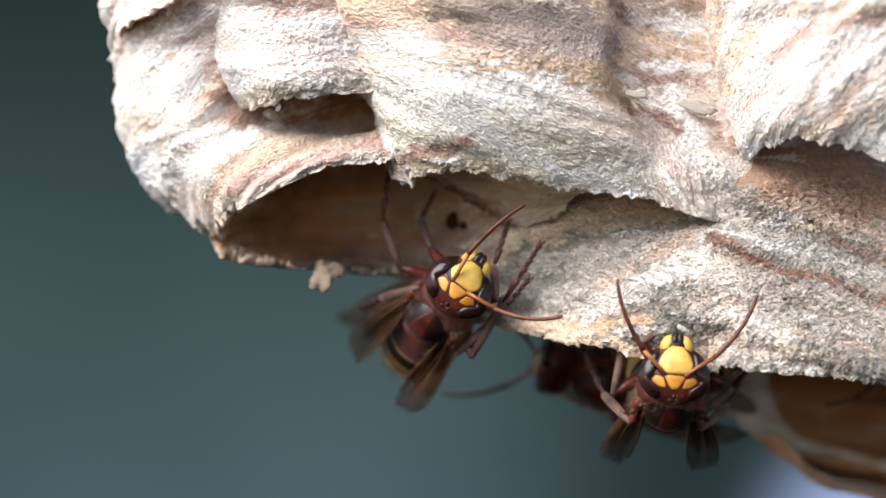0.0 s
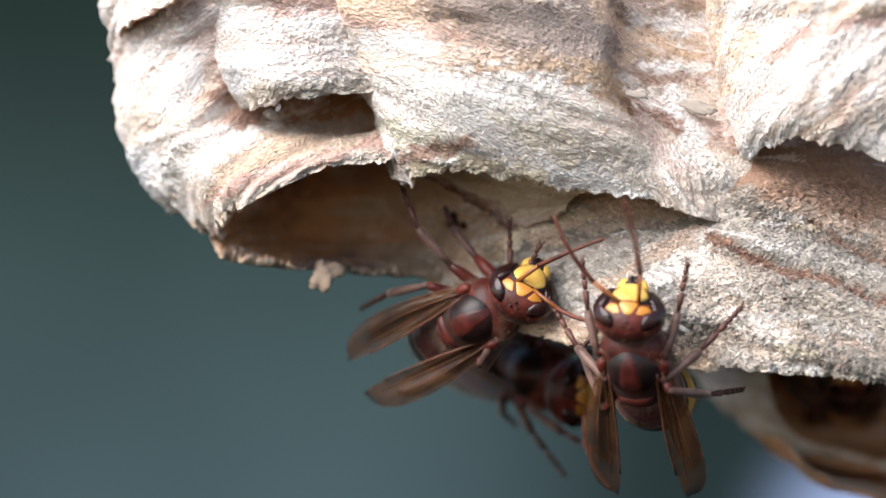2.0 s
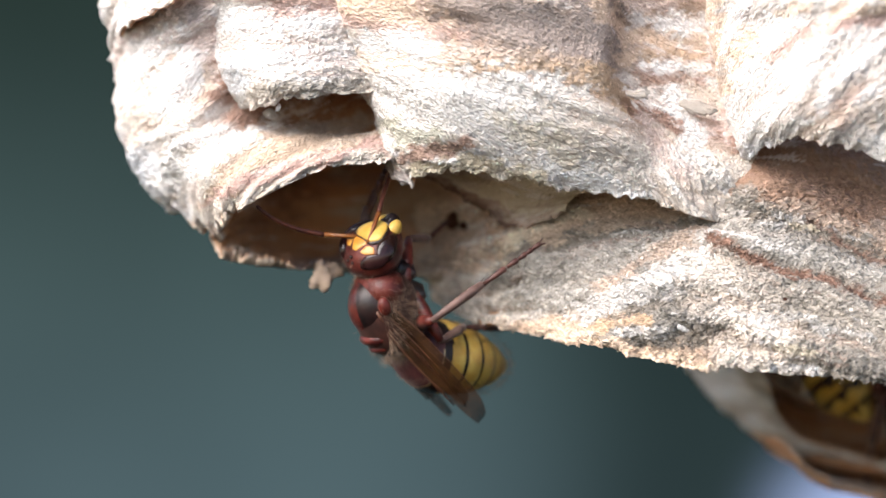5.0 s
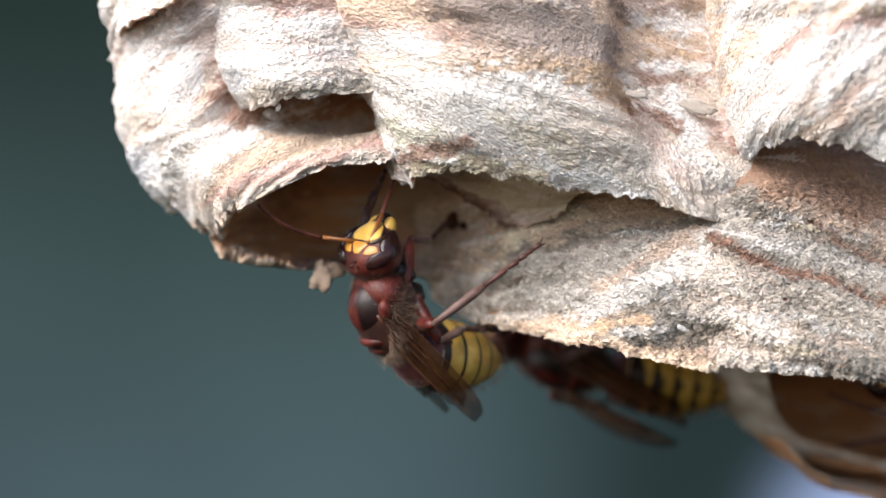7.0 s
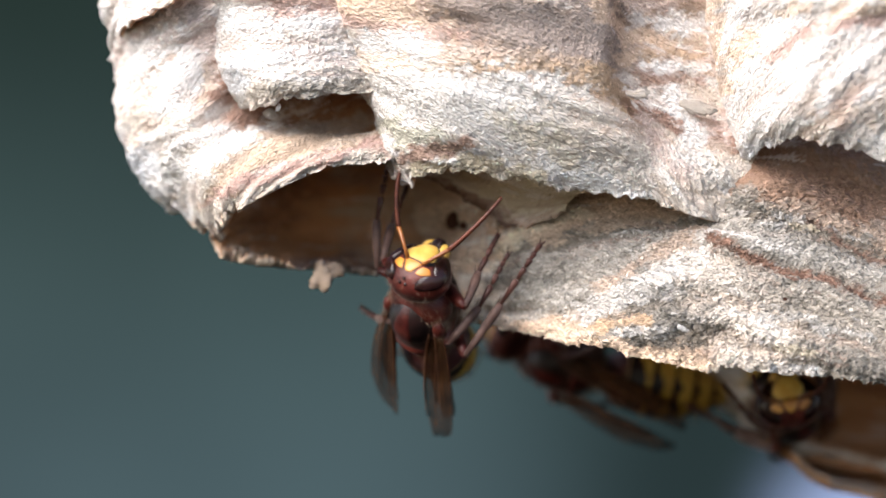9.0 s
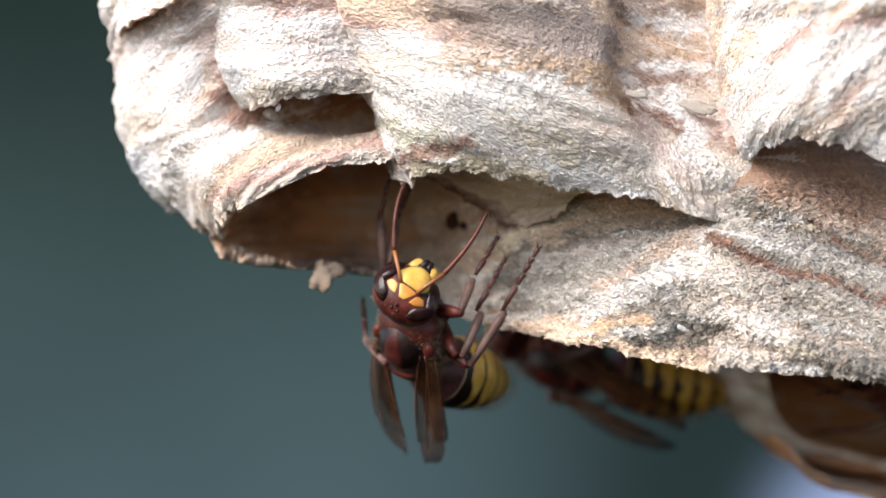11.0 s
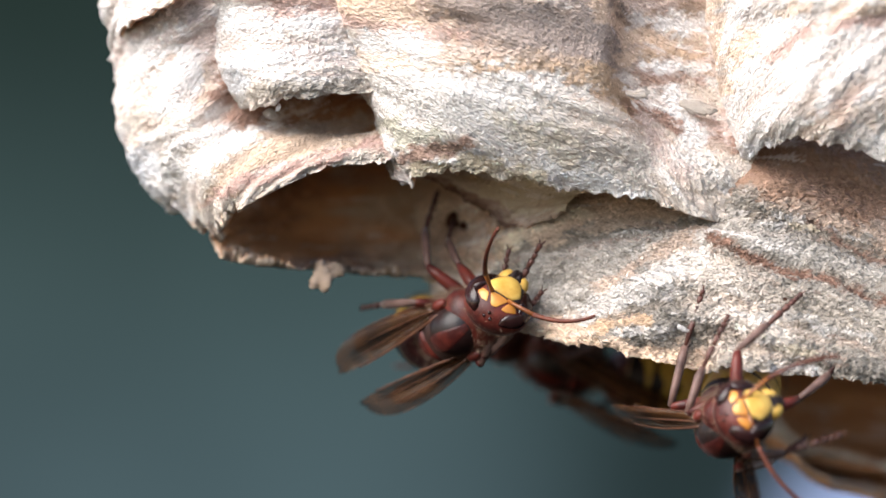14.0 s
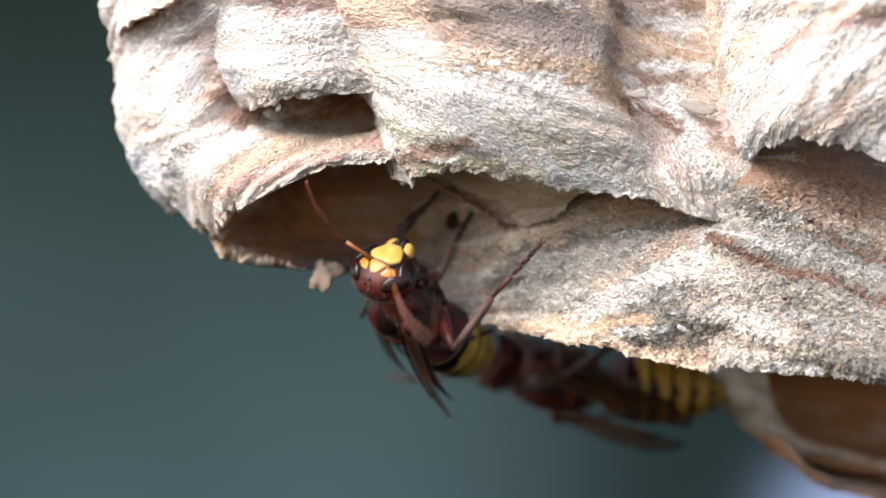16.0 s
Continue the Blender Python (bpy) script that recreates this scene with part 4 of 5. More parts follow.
def skull_point(az, el, out=0.0):
    """A point of the skull: az to the left, el upwards, in degrees; out: millimetres proud of it."""
    az, el = radians(az), radians(el)
    c = Vector((math.cos(el) * math.cos(az), math.cos(el) * math.sin(az), math.sin(el)))
    low = max(0.0, -c.z)
    p = Vector((c.x * 1.55, c.y * 2.36 * (1 - 0.36 * low ** 1.7), c.z * (2.05 if c.z > 0 else 2.45)))
    return p + Vector((c.x / 1.55, c.y / 2.5, c.z / 2.3)).normalized() * out


def soft_outline(points, count=44):
    """A closed outline through a few corners, its corners cut twice, as evenly spaced points."""
    pts = [Vector(p) for p in points]
    for _ in range(2):
        pts = [q for a, b in zip(pts, pts[1:] + pts[:1]) for q in (a.lerp(b, 0.13), a.lerp(b, 0.87))]
    lengths = [(b - a).length for a, b in zip(pts, pts[1:] + pts[:1])]
    total, out = sum(lengths), []
    for k in range(count):
        d, i = total * k / count, 0
        while d > lengths[i]:
            d -= lengths[i]
            i += 1
        out.append(pts[i].lerp(pts[(i + 1) % len(pts)], d / lengths[i]))
    return out


def face_patch(points, dome, lift, s=1):
    """A plate on the skull inside corners given as (degrees to the left, degrees up), slightly domed."""
    rim = soft_outline([(a * s, e) for a, e in points])
    if s < 0:
        rim = rim[::-1]
    mid_at = sum(rim, Vector((0, 0))) / len(rim)
    bm = bmesh.new()
    seg, rings, made = len(rim), 10, []
    for k in range(1, rings + 1):
        q = min(1.0, k / (rings - 1))
        ring = []
        for p in rim:
            w = mid_at.lerp(p, q)
            ring.append(bm.verts.new(skull_point(w.x, w.y, lift + dome * math.sqrt(max(0.0, 1 - q ** 2.4)) if k < rings else -0.08) * MM))
        made.append(ring)
    mid = bm.verts.new(skull_point(mid_at.x, mid_at.y, lift + dome) * MM)
    for i in range(seg):
        j = (i + 1) % seg
        bm.faces.new((mid, made[0][i], made[0][j]))
        for a, b in zip(made, made[1:]):
            bm.faces.new((a[i], b[i], b[j], a[j]))
    bmesh.ops.recalc_face_normals(bm, faces=bm.faces)
    return bm


EYE_RIM = [(44, 56), (62, 48), (75, 26), (77, -12), (69, -40), (56, -46), (40, -34), (32, -10), (37, 2), (45, 12), (37, 20), (29, 30), (31, 46)]
FACE_RIM = [(-19, 0), (19, 0), (33, -14), (30, -38), (16, -52), (-16, -52), (-30, -38), (-33, -14)]
BELL_RIM = [(-6, 29), (6, 29), (17, 6), (13, 2), (-13, 2), (-17, 6)]
NOTCH_RIM = [(15, 27), (28, 25), (42, 13), (33, 4), (19, 8)]
CHEEK_RIM = [(37, -46), (54, -46), (60, -58), (42, -63)]


def build_hornet():
    hornet = new("hornet")
    # thorax
    bm = bmesh.new()
    loft(bm, [(-3.3, 0.35, 0.35, -0.4), (-3.1, 1.1, 1.2, -0.4), (-2.6, 1.75, 1.8, -0.3), (-1.8, 2.15, 2.15, -0.2), (-0.6, 2.3, 2.35, -0.1), (0.8, 2.25, 2.3, -0.1), (1.9, 2.0, 2.0, -0.2), (2.6, 1.4, 1.5, -0.2), (3.1, 0.8, 0.9, -0.2), (3.4, 0.45, 0.5, -0.2)])
    part("thorax", bm, BROWN, hornet, "dark brown thorax")
    bm = bmesh.new()
    ball(bm, (0.2, 0, -0.75), (2.6, 2.0, 1.72), 28, 16)
    part("breast_plate", bm, DARK, hornet, "glossy black breast")
    bm = bmesh.new()
    ball(bm, (1.45, 0, 0.0), (1.75, 2.35, 1.75), 32, 20)
    part("pronotum", bm, RED, hornet, "red-brown collar")
    bm = bmesh.new()
    ball(bm, (0.5, 0, 0.5), (2.2, 1.95, 2.02), 32, 20)
    part("back_shield", bm, DARK, hornet, "glossy black back shield")
    bm = bmesh.new()
    rows = []
    for k in range(19):
        q = 1.9 - 3.7 * k / 18
        wide = 0.20 + 0.10 * (k / 18) + 0.05 * math.sin(math.pi * k / 18)
        rows.append([])
        for i in range(13):
            w = wide * (i - 6) / 6
            edge = 0.0 if abs(i - 6) == 6 or k in (0, 18) else 0.035
            d = math.sqrt(max(0.02, 1 - (q / 2.2) ** 2))
            rows[-1].append(bm.verts.new(Vector((0.5 + q, 1.95 * d * math.sin(w * 1.25), 0.5 + 2.02 * d * math.cos(w * 1.25) + edge)) * MM))
    for a, b in zip(rows, rows[1:]):
        for i in range(12):
            bm.faces.new((a[i], b[i], b[i + 1], a[i + 1]))
    bmesh.ops.recalc_face_normals(bm, faces=bm.faces)
    part("back_stripe", bm, RED, hornet, "red-brown stripe down the back")
    bm = bmesh.new()
    ball(bm, (-1.55, 0, 1.15), (0.6, 1.55, 1.05), 20, 12)
    ball(bm, (-2.3, 0, 0.75), (0.45, 1.35, 1.0), 20, 12)
    part("scutellum", bm, RED, hornet, "red-brown rear plate")
    for s in (1, -1):
        bm = bmesh.new()
        ball(bm, (0.75, 2.1 * s, 0.95), (0.7, 0.42, 0.45), 14, 10)
        part("wing_base", bm, RED, hornet)
    hair_part("body_hair", hornet, (-0.3, 0, 0.1), (3.0, 2.35, 2.35), 5200, 0.75, 4, lambda d: d.z < 0.45 or (d.x < -0.55 and d.z < 0.3))
    hair_part("shoulder_hair", hornet, (0.5, 0, 0.3), (2.5, 2.25, 2.2), 2600, 0.4, 14, lambda d: -0.4 < d.z < 0.42 or d.x < -0.75)
    hair_part("collar_hair", hornet, (1.45, 0, 0.0), (1.75, 2.35, 1.75), 1200, 0.34, 24, lambda d: True)
    # head
    bm = bmesh.new()

    def skull(c):
        low = max(0.0, -c.z)
        return Vector((c.x, c.y * (1 - 0.36 * low ** 1.7), c.z * (2.05 / 2.45 if c.z > 0 else 1.0)))
    ball(bm, (0, 0, 0), (1.55, 2.36, 2.45), 40, 26, None, skull)
    tube(bm, [(-0.8, 0, -0.1), (-1.8, 0, -0.15)], [0.9, 0.7], 12)
    head = part("head", bm, RED, hornet, "red-brown head with a yellow face")
    head.location = [c * MM for c in NECK]
    hair_part("head_hair", head, (0, 0, 0), (1.53, 2.45, 2.05), 900, 0.24, 29, lambda d: d.x < 0.75 and abs(d.y) < 0.75)
    for s in (1, -1):
        part("eye", face_patch(EYE_RIM, 0.3, 0.03, s), EYE_SHELL, head, "dark glossy compound eye")
    part("face_seam", face_patch([(a * 1.2, (e + 27) * 1.17 - 27) for a, e in FACE_RIM], 0.03, 0.04), DARK, head, "black seam round the face plate")
    part("clypeus", face_patch(FACE_RIM, 0.08, 0.06), YELLOW, head, "domed yellow face plate")
    part("brow_mark", face_patch(BELL_RIM, 0.04, 0.03), ORANGE, head, "orange-yellow brow bell")
    for s in (1, -1):
        part("brow_mark", face_patch(NOTCH_RIM, 0.02, 0.03, s), ORANGE, head, "orange-yellow patch in the eye's notch")
        part("cheek_mark", face_patch(CHEEK_RIM, 0.04, 0.05, s), YELLOW, head, "yellow cheek spot")
    bm = bmesh.new()
    for az, el in ((0, 45), (10, 56), (-10, 56)):
        ball(bm, skull_point(az, el, 0.02), (0.13, 0.13, 0.13), 10, 8)
    part("ocellus", bm, EYE_SHELL, head, "three tiny black simple eyes")
    for s in (1, -1):
        bm = bmesh.new()
        ball(bm, (0.5, 0.6 * s, -1.96), (0.52, 0.5, 0.74), 18, 14, Euler((radians(-13 * s), radians(-4), 0)).to_matrix().to_4x4())
        jaw = part("mandible", bm, YELLOW, head, "yellow jaw with a black tip")
        bm = bmesh.new()
        ball(bm, (0.58, 0.2 * s, -2.3), (0.55, 0.3, 0.62), 14, 10, Euler((radians(-8 * s), radians(-6), 0)).to_matrix().to_4x4())
        part("jaw_tip", bm, DARK, jaw, "black tooth")
    bm = bmesh.new()
    ball(bm, (0.5, 0, -1.95), (0.62, 0.95, 0.5), 18, 12)
    part("jaw_joint", bm, DARK, head, "black joint behind the jaws")
    for s in (1, -1):
        bm = bmesh.new()
        tube(bm, [(0, 0, 0), (0.5, 0.3 * s, 0.1), (1.6, 1.0 * s, 0.3)], [0.14, 0.11, 0.14], 8, mat=1)
        pts, rad = [(1.6, 1.0 * s, 0.3)], [0.15]
        for k in range(1, 23):
            q = k / 22
            pts.append((1.6 + 4.6 * q - 0.6 * q * q, (1.0 + 1.9 * q - 0.7 * q * q) * s, 0.3 + 0.6 * q - 1.2 * q * q))
            rad.append((0.155 if k % 2 else 0.135) * (1 - 0.3 * q))
        tube(bm, pts, rad, 8)
        feeler = part("left_antenna" if s > 0 else "right_antenna", bm, [FEELER, AMBER], head, "red-brown antenna with an amber base")
        feeler.location = [c * MM for c in (1.42, 0.62 * s, 0.08)]
        feeler.data.transform(Matrix.Scale(1.2, 4))
    # abdomen
    bm = bmesh.new()
    loft(bm, [(0.3, 0.35, 0.35, 0), (-0.3, 0.5, 0.5, 0), (-0.8, 1.5, 1.5, 0), (-3, 2.3, 2.1, -0.1), (-7, 1.8, 1.6, -0.2), (-9.3, 0.3, 0.3, -0.3)], 24)
    belly = part("abdomen", bm, DARK, hornet, "banded yellow and black abdomen")
    belly.location = [c * MM for c in WAIST]
    shape = [(-0.25, 0.7, 0.7), (-0.5, 1.5, 1.45), (-1.0, 2.1, 2.0), (-1.9, 2.55, 2.45), (-3.2, 2.85, 2.65), (-4.6, 2.85, 2.6), (-5.9, 2.6, 2.35), (-7.1, 2.15, 1.95), (-8.2, 1.55, 1.4), (-9.1, 0.85, 0.8), (-9.7, 0.25, 0.25)]
    xs = [-s[0] for s in shape]

    def girth(x):
        return np.interp(x, xs, [s[1] for s in shape]), np.interp(x, xs, [s[2] for s in shape])
    plates = [(0.3, 1.95, TERGE, 0.12), (1.75, 3.7, DARK, 0.18), (3.5, 5.3, DARK, 0.46), (5.1, 6.8, DARK, 0.6), (6.6, 8.2, DARK, 0.68), (8.0, 9.65, DARK, 0.8)]
    for k, (x0, x1, base, share) in enumerate(plates):
        bm = bmesh.new()
        rings = []
        steps = 14
        for i in range(steps + 1):
            x = x0 + (x1 - x0) * i / steps
            ry, rz = (0.92 * g for g in girth(x))
            lift = 0.05 + 0.07 * (i / steps)
            rings.append((-x, ry + lift, rz + lift, -0.12 * x * 0.2))
        rings.append((-x1 - 0.01, rings[-1][1] - 0.12, rings[-1][2] - 0.12, rings[-1][3]))

        def paint(i, a, share=share, k=k):
            # dark front with scallops and two dots, yellow behind
            s = i / steps
            wave = 0.0
            if k >= 2:
                for centre in (0.25, 0.13, 0.37):
                    d = abs((a - centre + 0.5) % 1 - 0.5)
                    wave += max(0, 1 - d / 0.035) * (0.5 if centre == 0.25 else 0.42)
            elif k == 1:
                d = abs((a - 0.25 + 0.5) % 1 - 0.5)
                wave = max(0, 1 - d / 0.05) * 0.12
            below = max(0.0, -math.sin(2 * math.pi * a))
            wide = min(0.72, share + (0.45 if k == 1 else 0.42 if k > 1 else 0.0) * (1 - max(0.0, math.sin(2 * math.pi * a))) ** 1.5 - 0.08 * below)
            return 1 if s > 1 - wide + wave * share else 0
        loft(bm, rings, 72, paint)
        part("tergite", bm, [base, CREAM if k < 1 else YELLOW], belly, "dark plate with a yellow hind band")
    hair_part("belly_hair", belly, (-5.2, 0, -0.3), (4.4, 2.65, 2.4), 2200, 0.5, 9, lambda d: True)
    hair_part("waist_hair", belly, (-1.9, 0, 0), (1.7, 2.3, 2.2), 1500, 0.36, 19, lambda d: True)
    for s in (1, -1):
        side = "left" if s > 0 else "right"
        fore = wing_part(side + "_forewing", hornet, s, 11.0, 2.15, "folded amber forewing")
        fore.matrix_basis = pose(0.6 * MM, 1.75 * s * MM, 1.25 * MM, 12 * s, 6, -9 * s)
        hind = wing_part(side + "_hindwing", hornet, s, 8.0, 1.4, "small amber hindwing")
        hind.matrix_basis = pose(-0.6 * MM, 1.7 * s * MM, 0.95 * MM, 14 * s, 4, -14 * s)
        for pair in ("fore", "mid", "hind"):
            bm = bmesh.new()
            hx, hy, hz = HIPS[pair]
            tube(bm, [(hx + 0.5, hy * 0.35 * s, hz + 0.5), (hx + 0.35, hy * 0.5 * s, hz), (hx + 0.2, hy * 0.75 * s, hz - 0.45), (hx, hy * s, hz - 0.35), (hx - 0.1, hy * 1.1 * s, hz)], [0.95, 0.85, 0.6, 0.42, 0.3], 14)
            part("coxa", bm, [DARK], hornet, "glossy black leg base")
            for bone, bm in zip(("femur", "tibia", "tarsus"), leg_bones(pair)):
                part(f"{side}_{pair}_{bone}", bm, {"femur": RED, "tibia": SHIN, "tarsus": LEG}[bone], hornet)
    return hornet


def heading(x, y, z, th, ph, ro):
    """A pose by its course in the upright plane, its lean out of it and its roll; at no roll the back faces the viewer's side."""
    th, ph, ro = radians(th), radians(ph), radians(ro)
    ahead = Vector((math.cos(ph) * math.cos(th), -math.sin(ph), math.cos(ph) * math.sin(th)))
    back = Vector((-math.sin(ph) * math.cos(th), -math.cos(ph), -math.sin(ph) * math.sin(th)))
    side = ahead.cross(back)
    up = back * math.cos(ro) + side * math.sin(ro)
    left = up.cross(ahead)
    m = Matrix((ahead, left, up)).transposed().to_4x4()
    m.translation = Vector((x, y, z)) * MM
    return m


def bone_pose(a, b, pole):
    x = (b - a).normalized()
    z = (pole - x * pole.dot(x))
    z = z.normalized() if z.length > 1e-6 else x.orthogonal().normalized()
    m = Matrix((x, z.cross(x), z)).transposed().to_4x4()
    m.translation = a * MM
    return m


def leg_poses(pair, s, foot):
    """Femur, tibia and tarsus in the hornet's space (millimetres) for a foot at that point."""
    f, ti, ta = BONES[pair]
    hip = Vector(HIPS[pair]) * 1.0
    hip.y *= s
    foot = Vector(foot)
    reach = foot - hip
    most = (f + ti + ta) * 0.97
    if reach.length > most:
        foot = hip + reach * (most / reach.length)
        reach = foot - hip
    pole = Vector((0.15 if pair == "fore" else -0.1, 0.75 * s, 1.0))
    back = (hip - foot).normalized()
    ankle = foot + (back * 0.8 + pole.normalized() * 0.45).normalized() * ta
    d = ankle - hip
    n = min(max(d.length, 0.4 * (f + ti)), 0.985 * (f + ti))
    ankle = hip + d.normalized() * n
    x = d.normalized()
    a = (f * f - ti * ti + n * n) / (2 * n)
    h = math.sqrt(max(0, f * f - a * a))
    z = (pole - x * pole.dot(x)).normalized()
    knee = hip + x * a + z * h
    return bone_pose(hip, knee, z), bone_pose(knee, ankle, z), bone_pose(ankle, foot, z)


BODY = 1.08
pattern = build_hornet()
pattern.scale = (BODY, BODY, BODY)
HORNETS = {}
for name, label in (("sentinel", "red-brown and yellow hornet at the nest's entrance"), ("climber", "hornet climbing over the nest's front"), ("lurker", "shaded hornet clinging beneath the nest's rim"), ("emerger", "hornet crawling out beneath the lower shell"), ("flyer", "hornet in flight before the nest")):
    HORNETS[name] = pattern if not HORNETS else copy_thing(pattern, Matrix())
    tagged(HORNETS[name], label, "hornet", "hornets of the nest")
HORNETS["emerger"].scale = (1.03, 1.03, 1.03)


def limb(hornet, name):
    for ob in hornet.children_recursive:
        if ob.name.split(".")[0] == name:
            return ob


def animate(hornet, rows, grips, aims, seed):
    """Body, head, feelers and legs along the rows."""
    rnd, size = random.Random(seed), hornet.scale.x
    body, skull, tail, span = [], [], [], []
    for t, x, y, z, bth, bph, bro, hth, hph, hro, *bend in rows:
        head_at = heading(x, y, z, hth, hph, hro)
        b = heading(0, 0, 0, bth, bph, bro)
        neck = Vector(NECK) * MM
        b.translation = head_at.translation - b.to_3x3() @ neck * size
        body.append((t, b))
        h = b.inverted() @ head_at
        h.translation = neck
        skull.append((t, h))
        tail.append((t, pose(*[c * MM for c in WAIST], 0, -(bend[0] if bend else 12), bend[1] if len(bend) > 1 else 0)))
        span.append((t, bend[2] if len(bend) > 2 else 8, bend[3] if len(bend) > 3 else 4, bend[4] if len(bend) > 4 else 12))
    walk(hornet, body)
    walk(limb(hornet, "abdomen"), tail)
    walk(limb(hornet, "head"), skull)
    for s, side in ((1, "left"), (-1, "right")):
        sway = []
        for (t, b), (_, h) in zip(body, skull):
            aim = [g for g in aims.get(side, []) if g[0] <= t + 0.01]
            if aim and aim[-1][1] is not None:
                base = Vector((1.42, 0.62 * s, 0.08)) * MM
                goal = (b @ Matrix.Scale(size, 4) @ h).inverted() @ (Vector(aim[-1][1:]) * MM) - base
                turn = Vector((5.6, 2.2 * s, -0.3)).rotation_difference(goal).to_matrix().to_4x4()
                turn = turn @ pose(0, 0, 0, rnd.uniform(-8, 8), rnd.uniform(-4, 4), rnd.uniform(-4, 4))
                turn.translation = base
                sway.append((t, turn))
                continue
            sway.append((t, pose(1.42 * MM, 0.62 * s * MM, 0.08 * MM, rnd.uniform(-15, 15), rnd.uniform(-35, 10), s * rnd.uniform(-5, 30))))
        walk(limb(hornet, side + "_antenna"), sway)
        walk(limb(hornet, side + "_forewing"), [(t, pose(0.6 * MM, 1.75 * s * MM, 1.25 * MM, w * s, d, -(a - 9) * s)) for t, a, d, w in span])
        walk(limb(hornet, side + "_hindwing"), [(t, pose(-0.6 * MM, 1.7 * s * MM, 0.95 * MM, (w + 2) * s, d - 2, -(a - 5) * s)) for t, a, d, w in span])
        for pair in ("fore", "mid", "hind"):
            key = side + "_" + pair
            rest = Vector(REST[pair])
            rest.y *= s
            chain = ([], [], [])
            for t, b in body:
                spot = [g for g in grips.get(key, []) if g[0] <= t + 0.01]
                foot = rest
                if spot and spot[-1][1] is not None:
                    foot = (b.inverted() @ (Vector(spot[-1][1:]) * MM)) / (MM * size)
                for track, m in zip(chain, leg_poses(pair, s, foot)):
                    track.append((t, m))
            for bone, track in zip(("femur", "tibia", "tarsus"), chain):
                walk(limb(hornet, key + "_" + bone), track)


